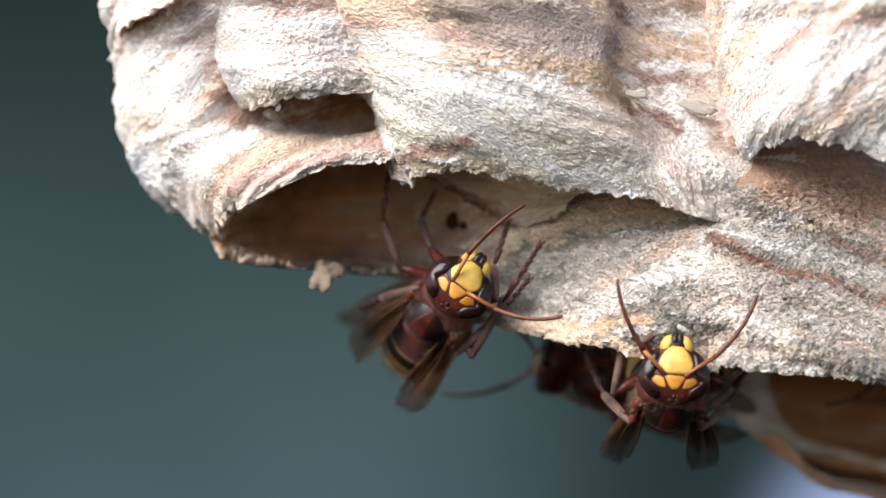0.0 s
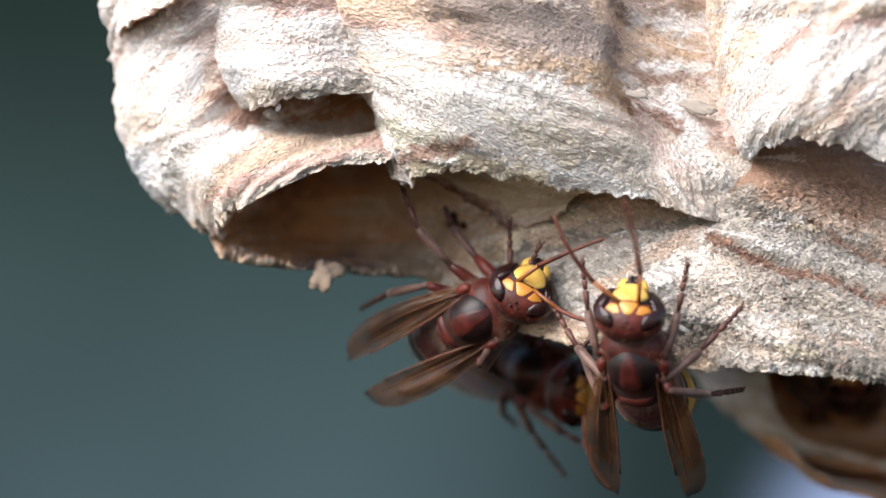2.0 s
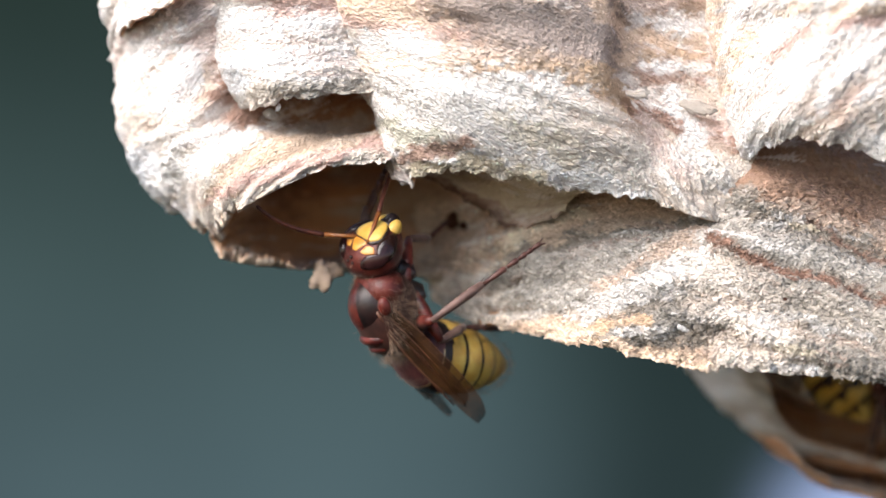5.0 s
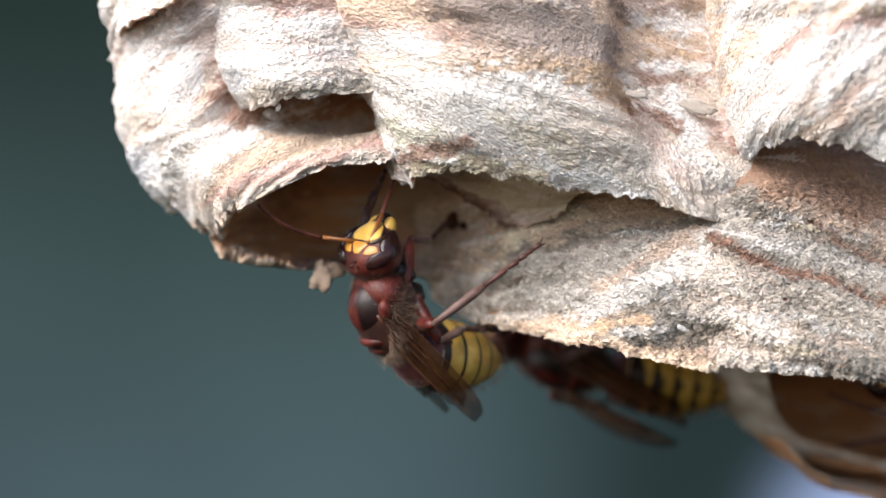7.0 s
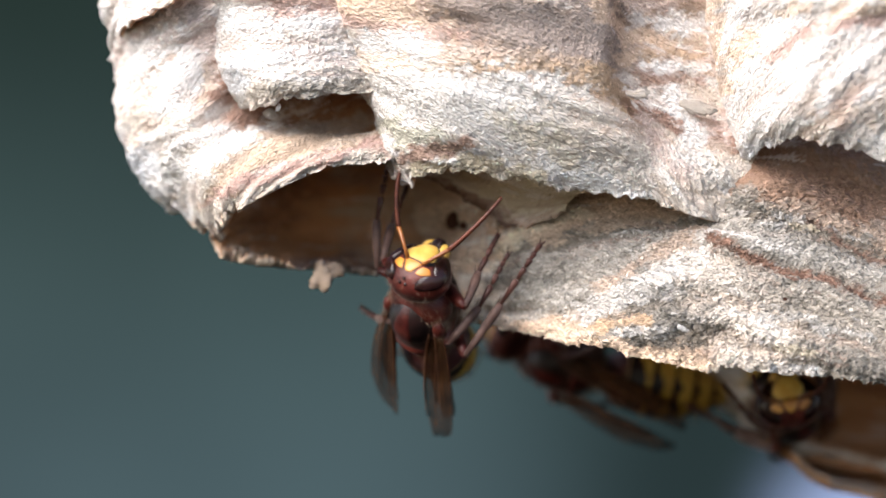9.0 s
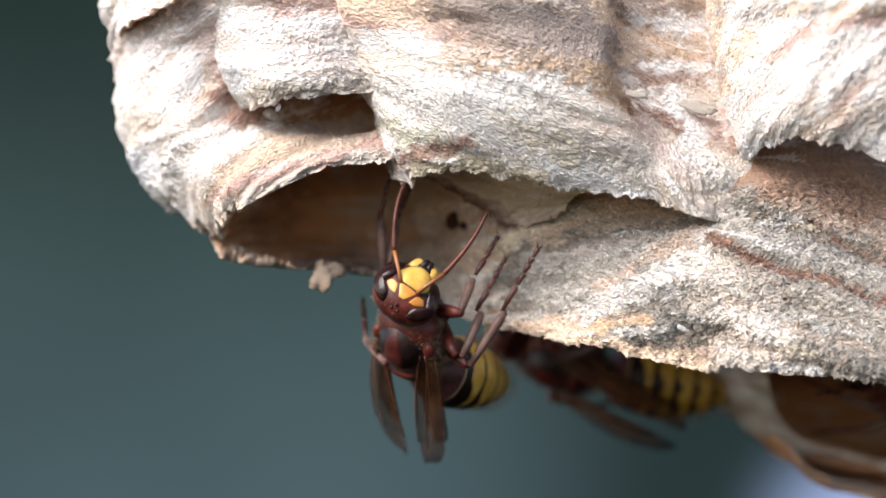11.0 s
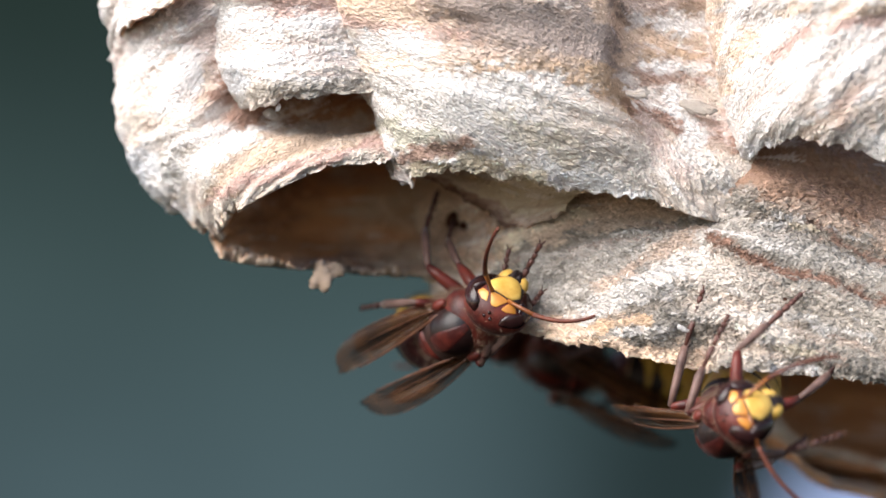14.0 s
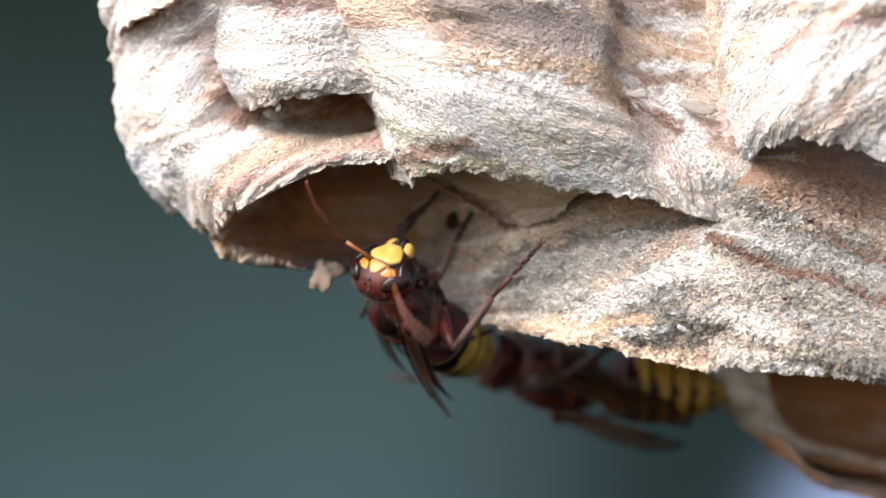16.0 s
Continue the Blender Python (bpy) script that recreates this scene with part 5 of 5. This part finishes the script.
def motions():
    SENTINEL = [
        (0, 1.1, -7, -2.9, 53, 62, -11, 47, 80, 6, 6, 0, 11),
        (0.5, 2.5, -7, -2.2, 53, 46, -22, 53, 78, 12, 6, 0, 8),
        (0.6, 1.9, -7, -1.2, 65, 50, -24, 60, 77, 12, 6, 0, 8),
        (0.8, 0.6, -7, -1.7, 78, 57, -27, 64, 80, 8, 6, 0, 7),
        (1, -0.9, -7, -2.8, 82, 65, -30, 52, 89, -1, 6, 0, 9),
        (1.2, -0.5, -7, -2.7, 72, 66, -24, 47, 82, 9, 6, 0, 10),
        (1.5, 0.5, -7, -4.3, 55, 69, -20, 44, 77, 15, 6, 0, 11),
        (1.8, 4.0, -7, -3.7, 39, 52, -7, 62, 67, -2, 42, 0, 9),
        (2, 5.8, -7, -3.4, 27, 39, -1, 71, 57, -10, 42, 0, 7),
        (2.2, 2.8, -7, -2.9, 64, 40, -24, 82, 45, -6, 46, -10, 7),
        (2.35, -1.7, -6, -1.2, 95, 9, -64, 134, 49, -71, 56, -21, 5, -28, -25),
        (2.5, -2.4, -6, -0.8, 95, 15, -66, 123, 43, -75, 59, -28, 8, -28, -25),
        (3, -5.0, -6, -0.8, 106, 13, -61, 132, 41, -61, 59, -28, 10, -28, -25),
        (3.5, -4.4, -6, -0.3, 105, 11, -64, 125, 43, -76, 59, -28, 10, -28, -25),
        (4, -4.8, -6, -0.1, 105, 11, -64, 125, 43, -73, 59, -28, 11, -28, -25),
        (4.2, -4.9, -6, -0.1, 105, 11, -64, 126, 43, -73, 59, -28, 11, -28, -25),
        (6.3, -5.4, -6, -0.3, 103, 12, -65, 126, 43, -75, 59, -28, 11, -28, -25),
        (6.5, -5.4, -6, -0.3, 103, 12, -65, 126, 43, -75, 59, -28, 11, -28, -25),
        (7, -5.2, -6, -0.3, 104, 15, -63, 130, 43, -61, 59, -28, 10, -28, -25),
        (7.5, -4.9, -6, -0.2, 101, 12, -65, 125, 43, -74, 59, -28, 10, -28, -25),
        (7.65, -5.4, -6, -0.5, 118, 9, -63, 124, 51, -70, 67, -21, 13, -28, -25),
        (7.8, -5.7, -8, -4.0, 143, 39, -48, 76, 65, -15, 30, -10, 18),
        (7.9, -4.4, -8, -5.2, 144, 52, -31, 55, 80, -3, 35, -5, 20),
        (8, -2.3, -8, -7.4, 45, 72, 0, 24, 83, -1, 40, 0, 24),
        (8.2, 0.7, -7, -7.3, 30, 47, -2, 25, 68, -1, 46, 0, 20),
        (8.5, 2.3, -7, -7.3, 9, 50, -5, 25, 71, 13, 26, 0, 11),
        (8.65, 2.2, -7, -6.8, 37, 53, -13, 49, 66, -3, 26, 0, 9),
        (8.8, 1.3, -7, -3.7, 65, 61, -21, 78, 57, -19, 6, 0, 6),
        (9, -1.7, -7, -1.9, 97, 51, -42, 105, 46, -48, 26, -14, 9),
        (9.2, -1.9, -7, -0.7, 100, 46, -47, 109, 44, -44, 29, -13, 8),
        (10.3, -2.4, -7, -2.0, 99, 44, -40, 88, 47, -25, 43, -5, 6),
        (11.3, -3.1, -8, -4.5, 102, 47, -43, 60, 73, -7, 36, 17, 4),
        (11.5, -2.5, -8, -7.8, 25, 68, 0, 36, 88, -3, 48, 18, 8),
        (11.7, -0.3, -8, -10.2, -15, 48, 1, 13, 76, 7, 25, 3, 12),
        (11.9, 4.9, -7, -8.6, 6, 30, -2, 15, 61, 17, 25, 2, 5),
        (12, 4.6, -7, -8.3, 8, 31, -2, 28, 61, 19, 18, -6, 7),
        (12.1, 4.1, -7, -8.4, 7, 28, -4, 43, 59, 11, 18, -2, 4),
        (12.3, 3.8, -7, -5.1, 35, 51, -5, 62, 58, -1, 39, -8, 12),
        (12.5, 3.8, -7, -4.3, 37, 47, -10, 75, 56, -17, 40, 0, 7),
        (12.9, 2.6, -7, -2.9, 45, 50, -4, 76, 55, -16, 40, 0, 7),
        (13, 2.5, -7, -2.8, 47, 50, -3, 75, 56, -17, 40, 0, 7),
        (13.3, 2.6, -7, -3.4, 40, 50, -2, 78, 56, -17, 40, 0, 7),
        (13.5, 2.9, -7, -4.0, 35, 50, -1, 77, 57, -18, 40, 0, 7),
        (13.9, 3.8, -7, -4.2, 30, 47, 7, 74, 57, -18, 40, 0, 7),
        (14, 4.0, -7, -4.2, 28, 46, 9, 73, 57, -17, 40, 0, 7),
        (14.4, 3.3, -7, -2.9, 45, 58, 1, 77, 54, -10, 40, 0, 11),
        (14.5, 2.4, -7, -4.0, 37, 57, -1, 71, 54, -6, 23, 0, 10),
        (14.6, 2.0, -7, -5.6, 25, 52, -7, 61, 52, -13, 6, 0, 10),
        (14.75, 0.9, -7, -5.4, 41, 51, -16, 68, 50, -28, 6, 0, 8),
        (14.9, -1.4, -7, -1.6, 97, 46, -30, 98, 46, -38, 26, -14, 7),
        (15, -2.6, -7, -1.2, 103, 46, -41, 111, 44, -48, 26, -14, 9),
        (15.5, -3.1, -7, -0.7, 109, 43, -46, 108, 44, -44, 26, -14, 6),
        (15.8, -3.8, -7, -0.9, 110, 52, -54, 108, 46, -44, 18, -9, 9),
        (16, -4.3, -7, -1.9, 124, 53, -80, 105, 49, -46, 13, -5, 11),
    ]
    CLIMBER = [
        (0, 16.7, -12, -9.2, 85, 72, 0, 79, 83, 6, 50, 0, 14),
        (0.3, 18.1, -12, -8.7, 82, 54, -6, 81, 78, 6, 50, 0, 18),
        (0.5, 18.7, -12, -8.2, 84, 39, -11, 79, 75, 5, 50, 0, 20),
        (0.6, 14.9, -14, -10.1, 95, 80, 0, 88, 78, 0, 50, 0, 14),
        (0.7, 14.1, -17, -14.0, -60, 80, 0, 88, 84, 0, 50, 0, 14),
        (0.8, 16.7, -18, -15.8, -48, 48, 180, 80, 80, 0, -62, 0, 20),
        (1, 18.9, -18, -16.4, -48, 48, 180, 30, 60, 0, -62, 0, 25),
        (1.2, 17.9, -18, -16.4, -48, 48, 180, 40, 65, 0, -62, 0, 25),
        (1.4, 20.3, -18, -15.8, -48, 48, 180, 60, 68, 0, -62, 0, 25),
        (1.5, 19.9, -18, -15.7, -48, 48, 180, 70, 68, 0, -62, 0, 25),
        (1.6, 17.0, -17, -10.1, 88, 75, 0, 60, 62, 0, 20, 0, 20),
        (1.7, 17.0, -16, -6.9, 88, 50, 0, 75, 58, 0, 20, 0, 12),
        (1.8, 16.7, -16, -4.6, 96, 36, -7, 87, 47, -7, 42, 0, 11),
        (2, 13.3, -16, -4.8, 103, 41, -21, 93, 49, -11, 42, -4, 13),
        (2.2, 15.0, -16, -4.8, 91, 42, -19, 96, 52, -7, 42, 0, 12),
        (2.4, 15.3, -16, -4.3, 89, 44, -17, 93, 52, -8, 42, 0, 12),
        (2.5, 16.8, -16, -5.6, 79, 45, -15, 76, 57, -8, 42, 4, 12),
        (2.6, 19.0, -16, -5.2, 69, 35, -14, 68, 58, -7, 48, 9, 13),
        (2.8, 17.6, -21, -2.3, 71, 20, -10, 76, 53, -4, 37, 7, 16),
        (3, 15.5, -21, 2.1, 79, 6, -7, 72, 49, 0, 43, 3, 16),
        (3.2, 16.1, -21, 2.7, 87, 13, -7, 70, 49, -2, 36, 0, 14),
        (3.4, 18.9, -23, 1.6, 72, 30, -8, 47, 48, -3, 26, -2, 14),
        (3.5, 17.7, -23, 0.9, 70, 33, -8, 44, 48, -4, 22, -4, 13),
        (3.6, 17.8, -23, 2.8, 79, 31, -7, 75, 47, -4, 25, -2, 12),
        (3.8, 16.2, -21, 6.1, 96, 17, -4, 90, 46, -3, 29, 1, 13),
        (4, 15.4, -21, 9.1, 101, 13, -1, 86, 42, -2, 32, 10, 16),
        (4.2, 13.1, -21, 11.7, 107, 13, -14, 91, 38, -1, 26, 4, 14),
        (4.5, 12.8, -15, 23.9, 90, -10, 0, 90, 0, 0, 12, 0, 8),
        (5, 13.8, 10, 50.0, 90, -40, 0, 90, -40, 0, 12, 0, 8),
        (16, 17.5, 40, 64.1, 90, -40, 0, 90, -40, 0, 12, 0, 8),
    ]
    LURKER = [
        (0, 8.8, 11, -9.0, 170, 0, -40, 170, 0, -40, 45, 0, 5),
        (0.3, 8.8, 11, -9.1, 170, 0, -40, 170, 0, -40, 45, 0, 5),
        (0.36, 13.9, 11, -8.7, 95, 0, 0, 95, 0, 0, 20, 0, 8),
        (0.43, 20.6, 13, -15.0, 10, 0, 10, 10, 0, 10, 0, 0, 10),
        (0.5, 21.2, 17, -22.3, -48, 0, 10, -48, 0, 10, 0, 0, 16),
        (0.6, 20.4, 17, -23.2, -52, 0, 10, -52, 0, 10, 0, 0, 16),
        (0.8, 16.4, 17, -26.8, -72, 0, 10, -72, 0, 10, 0, 0, 14),
        (1, 14.3, 17, -27.7, -80, 0, 10, -80, 0, 10, 0, 0, 14),
        (1.2, 14.6, 17, -27.7, -78, 0, 10, -78, 0, 10, 0, 0, 14),
        (1.4, 24.9, 17, -23.7, -50, 0, 20, -50, 0, 20, 0, 0, 12),
        (1.5, 30.3, 17, -20.1, -40, 0, 20, -40, 0, 20, 0, 0, 12),
        (1.6, 26.7, 7, -17.8, -25, 5, 20, -25, 5, 20, 10, 0, 10),
        (1.7, 15.8, 6, -12.9, -25, 30, 20, -15, 30, 20, 10, 0, 10),
        (1.8, 9.7, 4, -10.3, -30, 55, 15, -10, 40, 15, 10, 0, 10),
        (2, 9.7, 4, -10.9, -32, 55, 15, -10, 40, 15, 10, 0, 12),
        (2.2, 9.9, 4, -11.1, -30, 52, 15, -10, 40, 15, 10, 0, 14),
        (2.35, 11.0, 5, -9.4, 15, 25, 15, 20, 20, 15, 15, 0, 14),
        (2.5, 11.4, 9, -7.8, 55, 20, 0, 55, 15, 0, 48, 0, 10),
        (2.7, 12.4, 12, -5.9, 58, 15, 48, 58, 10, 48, 45, 0, 10),
        (3, 12.1, 15, 0.0, 76, 0, 58, 76, 0, 58, 5, 0, 8),
        (3.2, 12.7, 15, 2.3, 80, 0, 58, 80, 0, 58, 5, 0, 6),
        (3.5, 21.0, 15, 1.8, 60, 0, 5, 60, 0, 5, 8, 0, 6),
        (3.65, 23.3, 14, 4.0, 60, -20, 0, 60, -20, 0, 8, 0, 6),
        (3.8, 25.0, 22, 5.3, 62, -36, 0, 62, -36, 0, 8, 0, 6),
        (4.4, 25.0, 22, 5.0, 90, -36, 0, 90, -36, 0, 8, 0, 6),
        (4.9, 23.2, 18, 1.8, 120, -20, -15, 120, -20, -15, 8, 0, 6),
        (5.5, 13.0, 12, -5.2, 150, 0, -40, 150, 0, -40, 15, 0, 6),
        (6.3, 7.7, 13.5, -7.6, 158, -1, -46, 160, 5, -45, 5, 2, 6),
        (6.5, 7.1, 17, -7.2, 158, -2, -46, 160, 5, -45, 3, 2, 5),
        (7, 5.3, 17, -6.7, 157, -4, -49, 160, 5, -45, 11, 5, 5),
        (9, 5.3, 17, -6.7, 156, -4, -49, 159, 5, -45, 12, 5, 5),
        (12.5, 5.3, 17, -6.7, 156, -4, -49, 159, 5, -45, 12, 5, 5),
        (14.5, 5.1, 17, -7.1, 159, -4, -48, 159, 5, -45, 9, 4, 5),
        (16, 4.6, 17, -9.0, 166, -3, -48, 159, 5, -45, 8, 4, 5),
    ]
    EMERGER = [
        (0, 36.0, 12, -8.8, 170, 20, 0, 170, 20, 0, 12, 0, 8),
        (1, 35.5, 12, -9.2, 140, 30, 0, 130, 40, 0, 12, 0, 8),
        (1.4, 31.1, 12, -10.6, 95, 80, 0, 95, 80, 0, 60, 0, 4),
        (1.6, 31.2, 12, -10.5, 95, 80, 0, 95, 80, 0, 60, 0, 4),
        (2, 31.9, 13, -9.8, 92, 80, 0, 92, 80, 0, 60, 0, 4),
        (2.6, 33.5, 14, -8.8, 90, 60, 0, 90, 60, 0, 40, 0, 4),
        (3.5, 34.9, 14, -7.1, 92, 0, 0, 92, 0, 0, 12, 0, 8),
        (4.2, 33.3, 14, -5.3, 94, 0, 0, 94, 0, 0, 12, 0, 8),
        (5.2, 34.9, 14, -7.1, 120, 0, 0, 120, 0, 0, 12, 0, 8),
        (6.3, 34.6, 12, -9.7, 160, 20, 0, 150, 40, 0, 12, 0, 8),
        (6.5, 36.0, 11.4, -9.3, 157, 26, 0, 141, 46, 0, 12, 0, 8),
        (7, 35.1, 10, -9.9, 150, 40, 0, 120, 60, 0, 12, 0, 8),
        (7.5, 34.5, 10, -9.7, 150, 40, 0, 120, 60, 0, 12, 0, 8),
        (8, 34.9, 10, -9.6, 150, 40, 0, 120, 60, 0, 12, 0, 8),
        (8.8, 29.2, 8, -11.1, 130, 60, 0, 100, 70, 0, 60, 0, 4),
        (9, 26.5, 6, -11.8, 120, 80, 0, 100, 75, 0, 60, 0, 4),
        (9.2, 26.1, -2, -12.4, 100, 85, 0, 85, 85, 0, 60, 0, 4),
        (10.2, 29.0, 8, -9.5, 140, 40, 0, 140, 50, 0, 12, 0, 8),
        (11.5, 34.2, 12, -9.2, 150, 40, 0, 150, 50, 0, 12, 0, 8),
        (12.1, 29.0, 8, -9.3, 140, 60, 0, 120, 65, 0, 60, 0, 4),
        (12.3, 26.5, 4, -11.0, 120, 70, 0, 100, 72, 0, 60, 0, 4),
        (12.5, 25.0, 3, -12.3, 100, 85, 0, 98, 74, 0, 60, 0, 4),
        (13, 23.3, -5, -13.2, 90, 85, 0, 90, 90, 0, 60, 0, 4),
        (13.1, 24.7, -6, -13.1, 88, 85, 0, 86, 90, 2, 60, 0, 4),
        (13.3, 26.2, -8, -13.2, 75, 85, 0, 68, 88, 8, 60, 0, 4),
        (13.5, 21.2, -10, -12.6, 60, 72, 0, 53, 80, 13, 25, 0, 15),
        (13.7, 21.8, -18, -10.0, 81, 67, 1, 105, 67, -15, 25, 0, 15),
        (13.9, 21.0, -18, -10.6, 65, 73, 2, 111, 66, -44, 25, 0, 20),
        (14, 21.3, -18, -11.8, 49, 77, 3, 77, 63, -58, 50, 0, 32),
        (14.2, 17.7, -18, -13.1, 30, 61, -3, 68, 72, -56, 44, 30, 30),
        (14.4, 18.7, -18, -12.1, 42, 47, -10, 64, 75, -54, 39, 40, 29),
        (14.5, 15.4, -18, -10.5, 44, 43, -13, 48, 77, -53, 36, 50, 28),
        (14.7, 22.0, -18, -13.4, 36, 40, -8, 68, 69, -42, 62, 0, 30),
        (14.9, 24.4, -18, -11.2, 27, 44, -4, 30, 60, -30, 68, 0, 32),
        (15, 25.3, -18, -9.9, 25, 46, -1, 15, 63, -27, 52, 6, 30),
        (15.3, 24.3, -18, -11.1, 15, 45, -2, -7, 69, -24, 53, 5, 30),
        (15.5, 25.6, -18, -10.7, 6, 47, -2, 4, 65, -22, 54, 4, 28),
        (15.7, 24.5, -18, -12.7, -3, 44, -3, -16, 67, -11, 67, 1, 32),
        (15.8, 22.4, -15, -15.0, -32, 46, -3, -31, 68, -6, 56, 0, 30),
        (15.9, 16.3, -18, -14.4, -110, 20, 0, -110, 30, 0, 20, 0, 35),
        (16, 8.3, -30, -52.3, -120, 10, 0, -120, 10, 0, 10, 0, 40),
    ]
    FLYER = [
        (0, 6.2, 24, 1.2, 0, 0, 0, 0, 0, 0, 0, 0, 33),
        (0.2, 6.7, 24, 1, 0, 0, 0, 0, 0, 0, 0, 0, 30),
        (0.3, 8, 24, 0.5, 8, 0, 0, 8, 0, 0, 0, 0, 20),
        (0.4, -4.8, -30, -0.7, 30, 0, -40, 30, 0, -40),
        (0.5, -12.4, -60, 1.8, 47, 0, -60, 47, 0, -60),
        (0.6, -23.5, -75, 6.2, 40, 0, 0, 40, 0, 0),
        (0.8, -51.2, -90, 22.5, 60, 0, 0, 60, 0, 0),
        (4, -69.5, -90, 40.8, 60, 0, 0, 60, 0, 0),
        (7.4, -78.6, -60, -22.7, 50, 0, 0, 50, 0, 0),
        (7.6, -39.5, -45, -18.6, 45, 0, 0, 45, 0, 0),
        (7.7, -20.6, -35, -11.7, 42, 0, 0, 42, 0, 0),
        (7.8, 17.2, -35, -1.1, 45, 0, -20, 45, 0, 0),
        (7.9, 23.7, -25, -4.7, 60, 0, -10, 60, 0, 0),
        (8, 28, -25, -20.3, 60, 0, 0, 60, 0, 0),
        (8.15, 31.4, -30, -33, 80, 0, 0, 80, 0, 0),
        (9, 29.2, -50, -70.1, 80, 0, 0, 80, 0, 0),
        (16, 29.2, -50, -105.9, 80, 0, 0, 80, 0, 0),
    ]
    GRIPS = {
        'sentinel': {
            'left_mid': [(0, -4, -3, 6.6), (11.8, -0.4, 3, 4.3)],
            'left_fore': [(0, -0.7, 3, 4.3), (2.3, -4, -2, 6.4), (8.1, -0.6, 3, 4.3), (9, -2.7, 0, 4.7), (11.4, -4, 2, 4.3), (12.2, 0.7, 4, 2.4), (14.85, -0.6, 3, 3.9)],
            'right_hind': [(0, 7.2, -7, 0.4)],
            'right_fore': [(0, 4.9, -4, 2.1), (2.3, 0.3, 2, 2), (7.95, 4, -4, 0.9), (12.2, 7.3, -7, -3.1), (14.85, 2.2, 2, 2.8)],
            'right_mid': [(0, 6.3, -6, -2.3), (2.3, 4.5, 0, -6.1), (8.6, 4.8, -5, -0.4), (14.85, 3.7, 3, -6.2)],
            'left_hind': [(0, -6.2, 4, -4.5), (2.3, 4.1, 0, -5.7), (7.95, -6.2, 4, -4.5), (14.85, -6.2, 4, -5.1)],
        },
        'lurker': {
        },
        'climber': {
            'left_hind': [(0.65, 13.8, -9, -2.8)],
            'left_mid': [(0, 14.3, -9, -2.9), (0.55, None)],
            'left_fore': [(0, 18.6, -9.5, -2.4), (0.55, None)],
            'right_fore': [(0, 24.6, -10.5, -4.3), (0.55, None)],
        },
        'emerger': {
            'left_hind': [(13.6, 19.1, -11, -2.2), (14.85, 16.3, -10, -2.8), (15.05, 18.1, -11, -0.2)],
            'left_mid': [(13.6, 20.6, -13, -4.8), (14.35, 19.4, -12, -2.2), (14.65, 19, -12, -1.6), (15.05, 25.1, -12.5, -0.4)],
            'left_fore': [(13.6, 25.9, -13, -3.2), (14.35, 19.9, -12.5, -3), (14.65, 28.3, -13, -3.6)],
            'right_fore': [(13.6, 29.7, -12, -6.3), (14.35, 18.7, -22, -13.6), (14.65, 30, -20, -14.6), (15.3, 31, -14, -9.6)],
        },
        'flyer': {
        },
    }
    FEELERS = {
        'sentinel': {
            'left': [(0, 4.7, -10, 1.7), (0.55, -3.5, -8, 5.2), (1.4, 4, -12, 1.5), (1.75, 11.3, -12, 1.1), (2.15, -3.5, -10, 4.6), (2.3, -14.2, -8, 3.3), (7.6, -9.2, -10, 0.9), (7.95, 0.6, -14, -1.2), (8.15, 6.5, -14, -3.2), (8.75, -2.8, -8, 4.4), (11.4, -5.9, -12, -5.3), (11.8, 7.2, -10, -2.4), (12.2, 0.8, -12, 1.0), (13.85, 3.5, -14, 1.1), (14.85, -5, -10, 4.6), (15.4, -8.6, -10, 6), (15.9, -9.6, -10, 4.7)],
            'right': [(0, 8.9, -12, -4.8), (0.45, 9.9, -12, -3.2), (0.75, 2.6, -14, -6.5), (1.4, 8.1, -12, -4.4), (1.75, 10.6, -12, -5.1), (2.3, -3.7, -4, 5.9), (7.6, -1, -10, 1.7), (7.95, 1.7, -10, -15.6), (8.15, 9.9, -12, -5.2), (8.75, 3.5, -10, 3.6), (11.4, 1.7, -10, -14.8), (11.8, 9.6, -12, -6.5), (12.2, 11.1, -12, -4.5), (13.85, 12, -14, -5.6), (14.85, 0.5, -10, 4.2), (15.4, 1.4, -10, 2.5), (15.9, -0.1, -14, -6.5)],
        },
        'climber': {
            'left': [(0, 13.5, -14, -4.6), (0.55, None), (1.75, 9.1, -18, 1.2), (2.15, 11.1, -18, 0.4), (2.6, 15.5, -18, 0), (2.9, 12.3, -18, 6.9), (3.7, 11.9, -18, 12.9)],
            'right': [(0, 23.4, -14, -2.1), (0.55, None), (1.75, 13.1, -20, 2.2), (2.15, 18.1, -20, 0.4), (2.6, 22.3, -18, -1.2), (2.9, 20.3, -18, 7.7), (3.7, 19.1, -18, 12.9)],
        },
        'lurker': {
        },
        'flyer': {
        },
        'emerger': {
            'left': [(13.4, 25.5, -22, -9.8), (13.85, 26.9, -20, -7.9), (14.85, 26.5, -20, -2.1), (15.3, 28.9, -20, -7.9)],
            'right': [(13.4, 19.2, -22, -16.6), (13.85, 24.5, -20, -15.9), (14.85, 25.6, -24, -12.4), (15.3, 29.5, -24, -16.4)],
        },
    }
    animate(HORNETS["sentinel"], SENTINEL, GRIPS["sentinel"], FEELERS["sentinel"], 1)
    animate(HORNETS["climber"], CLIMBER, GRIPS["climber"], FEELERS["climber"], 2)
    animate(HORNETS["lurker"], LURKER, GRIPS["lurker"], FEELERS["lurker"], 3)
    animate(HORNETS["emerger"], EMERGER, GRIPS["emerger"], FEELERS["emerger"], 4)
    animate(HORNETS["flyer"], FLYER, GRIPS["flyer"], FEELERS["flyer"], 5)


motions()
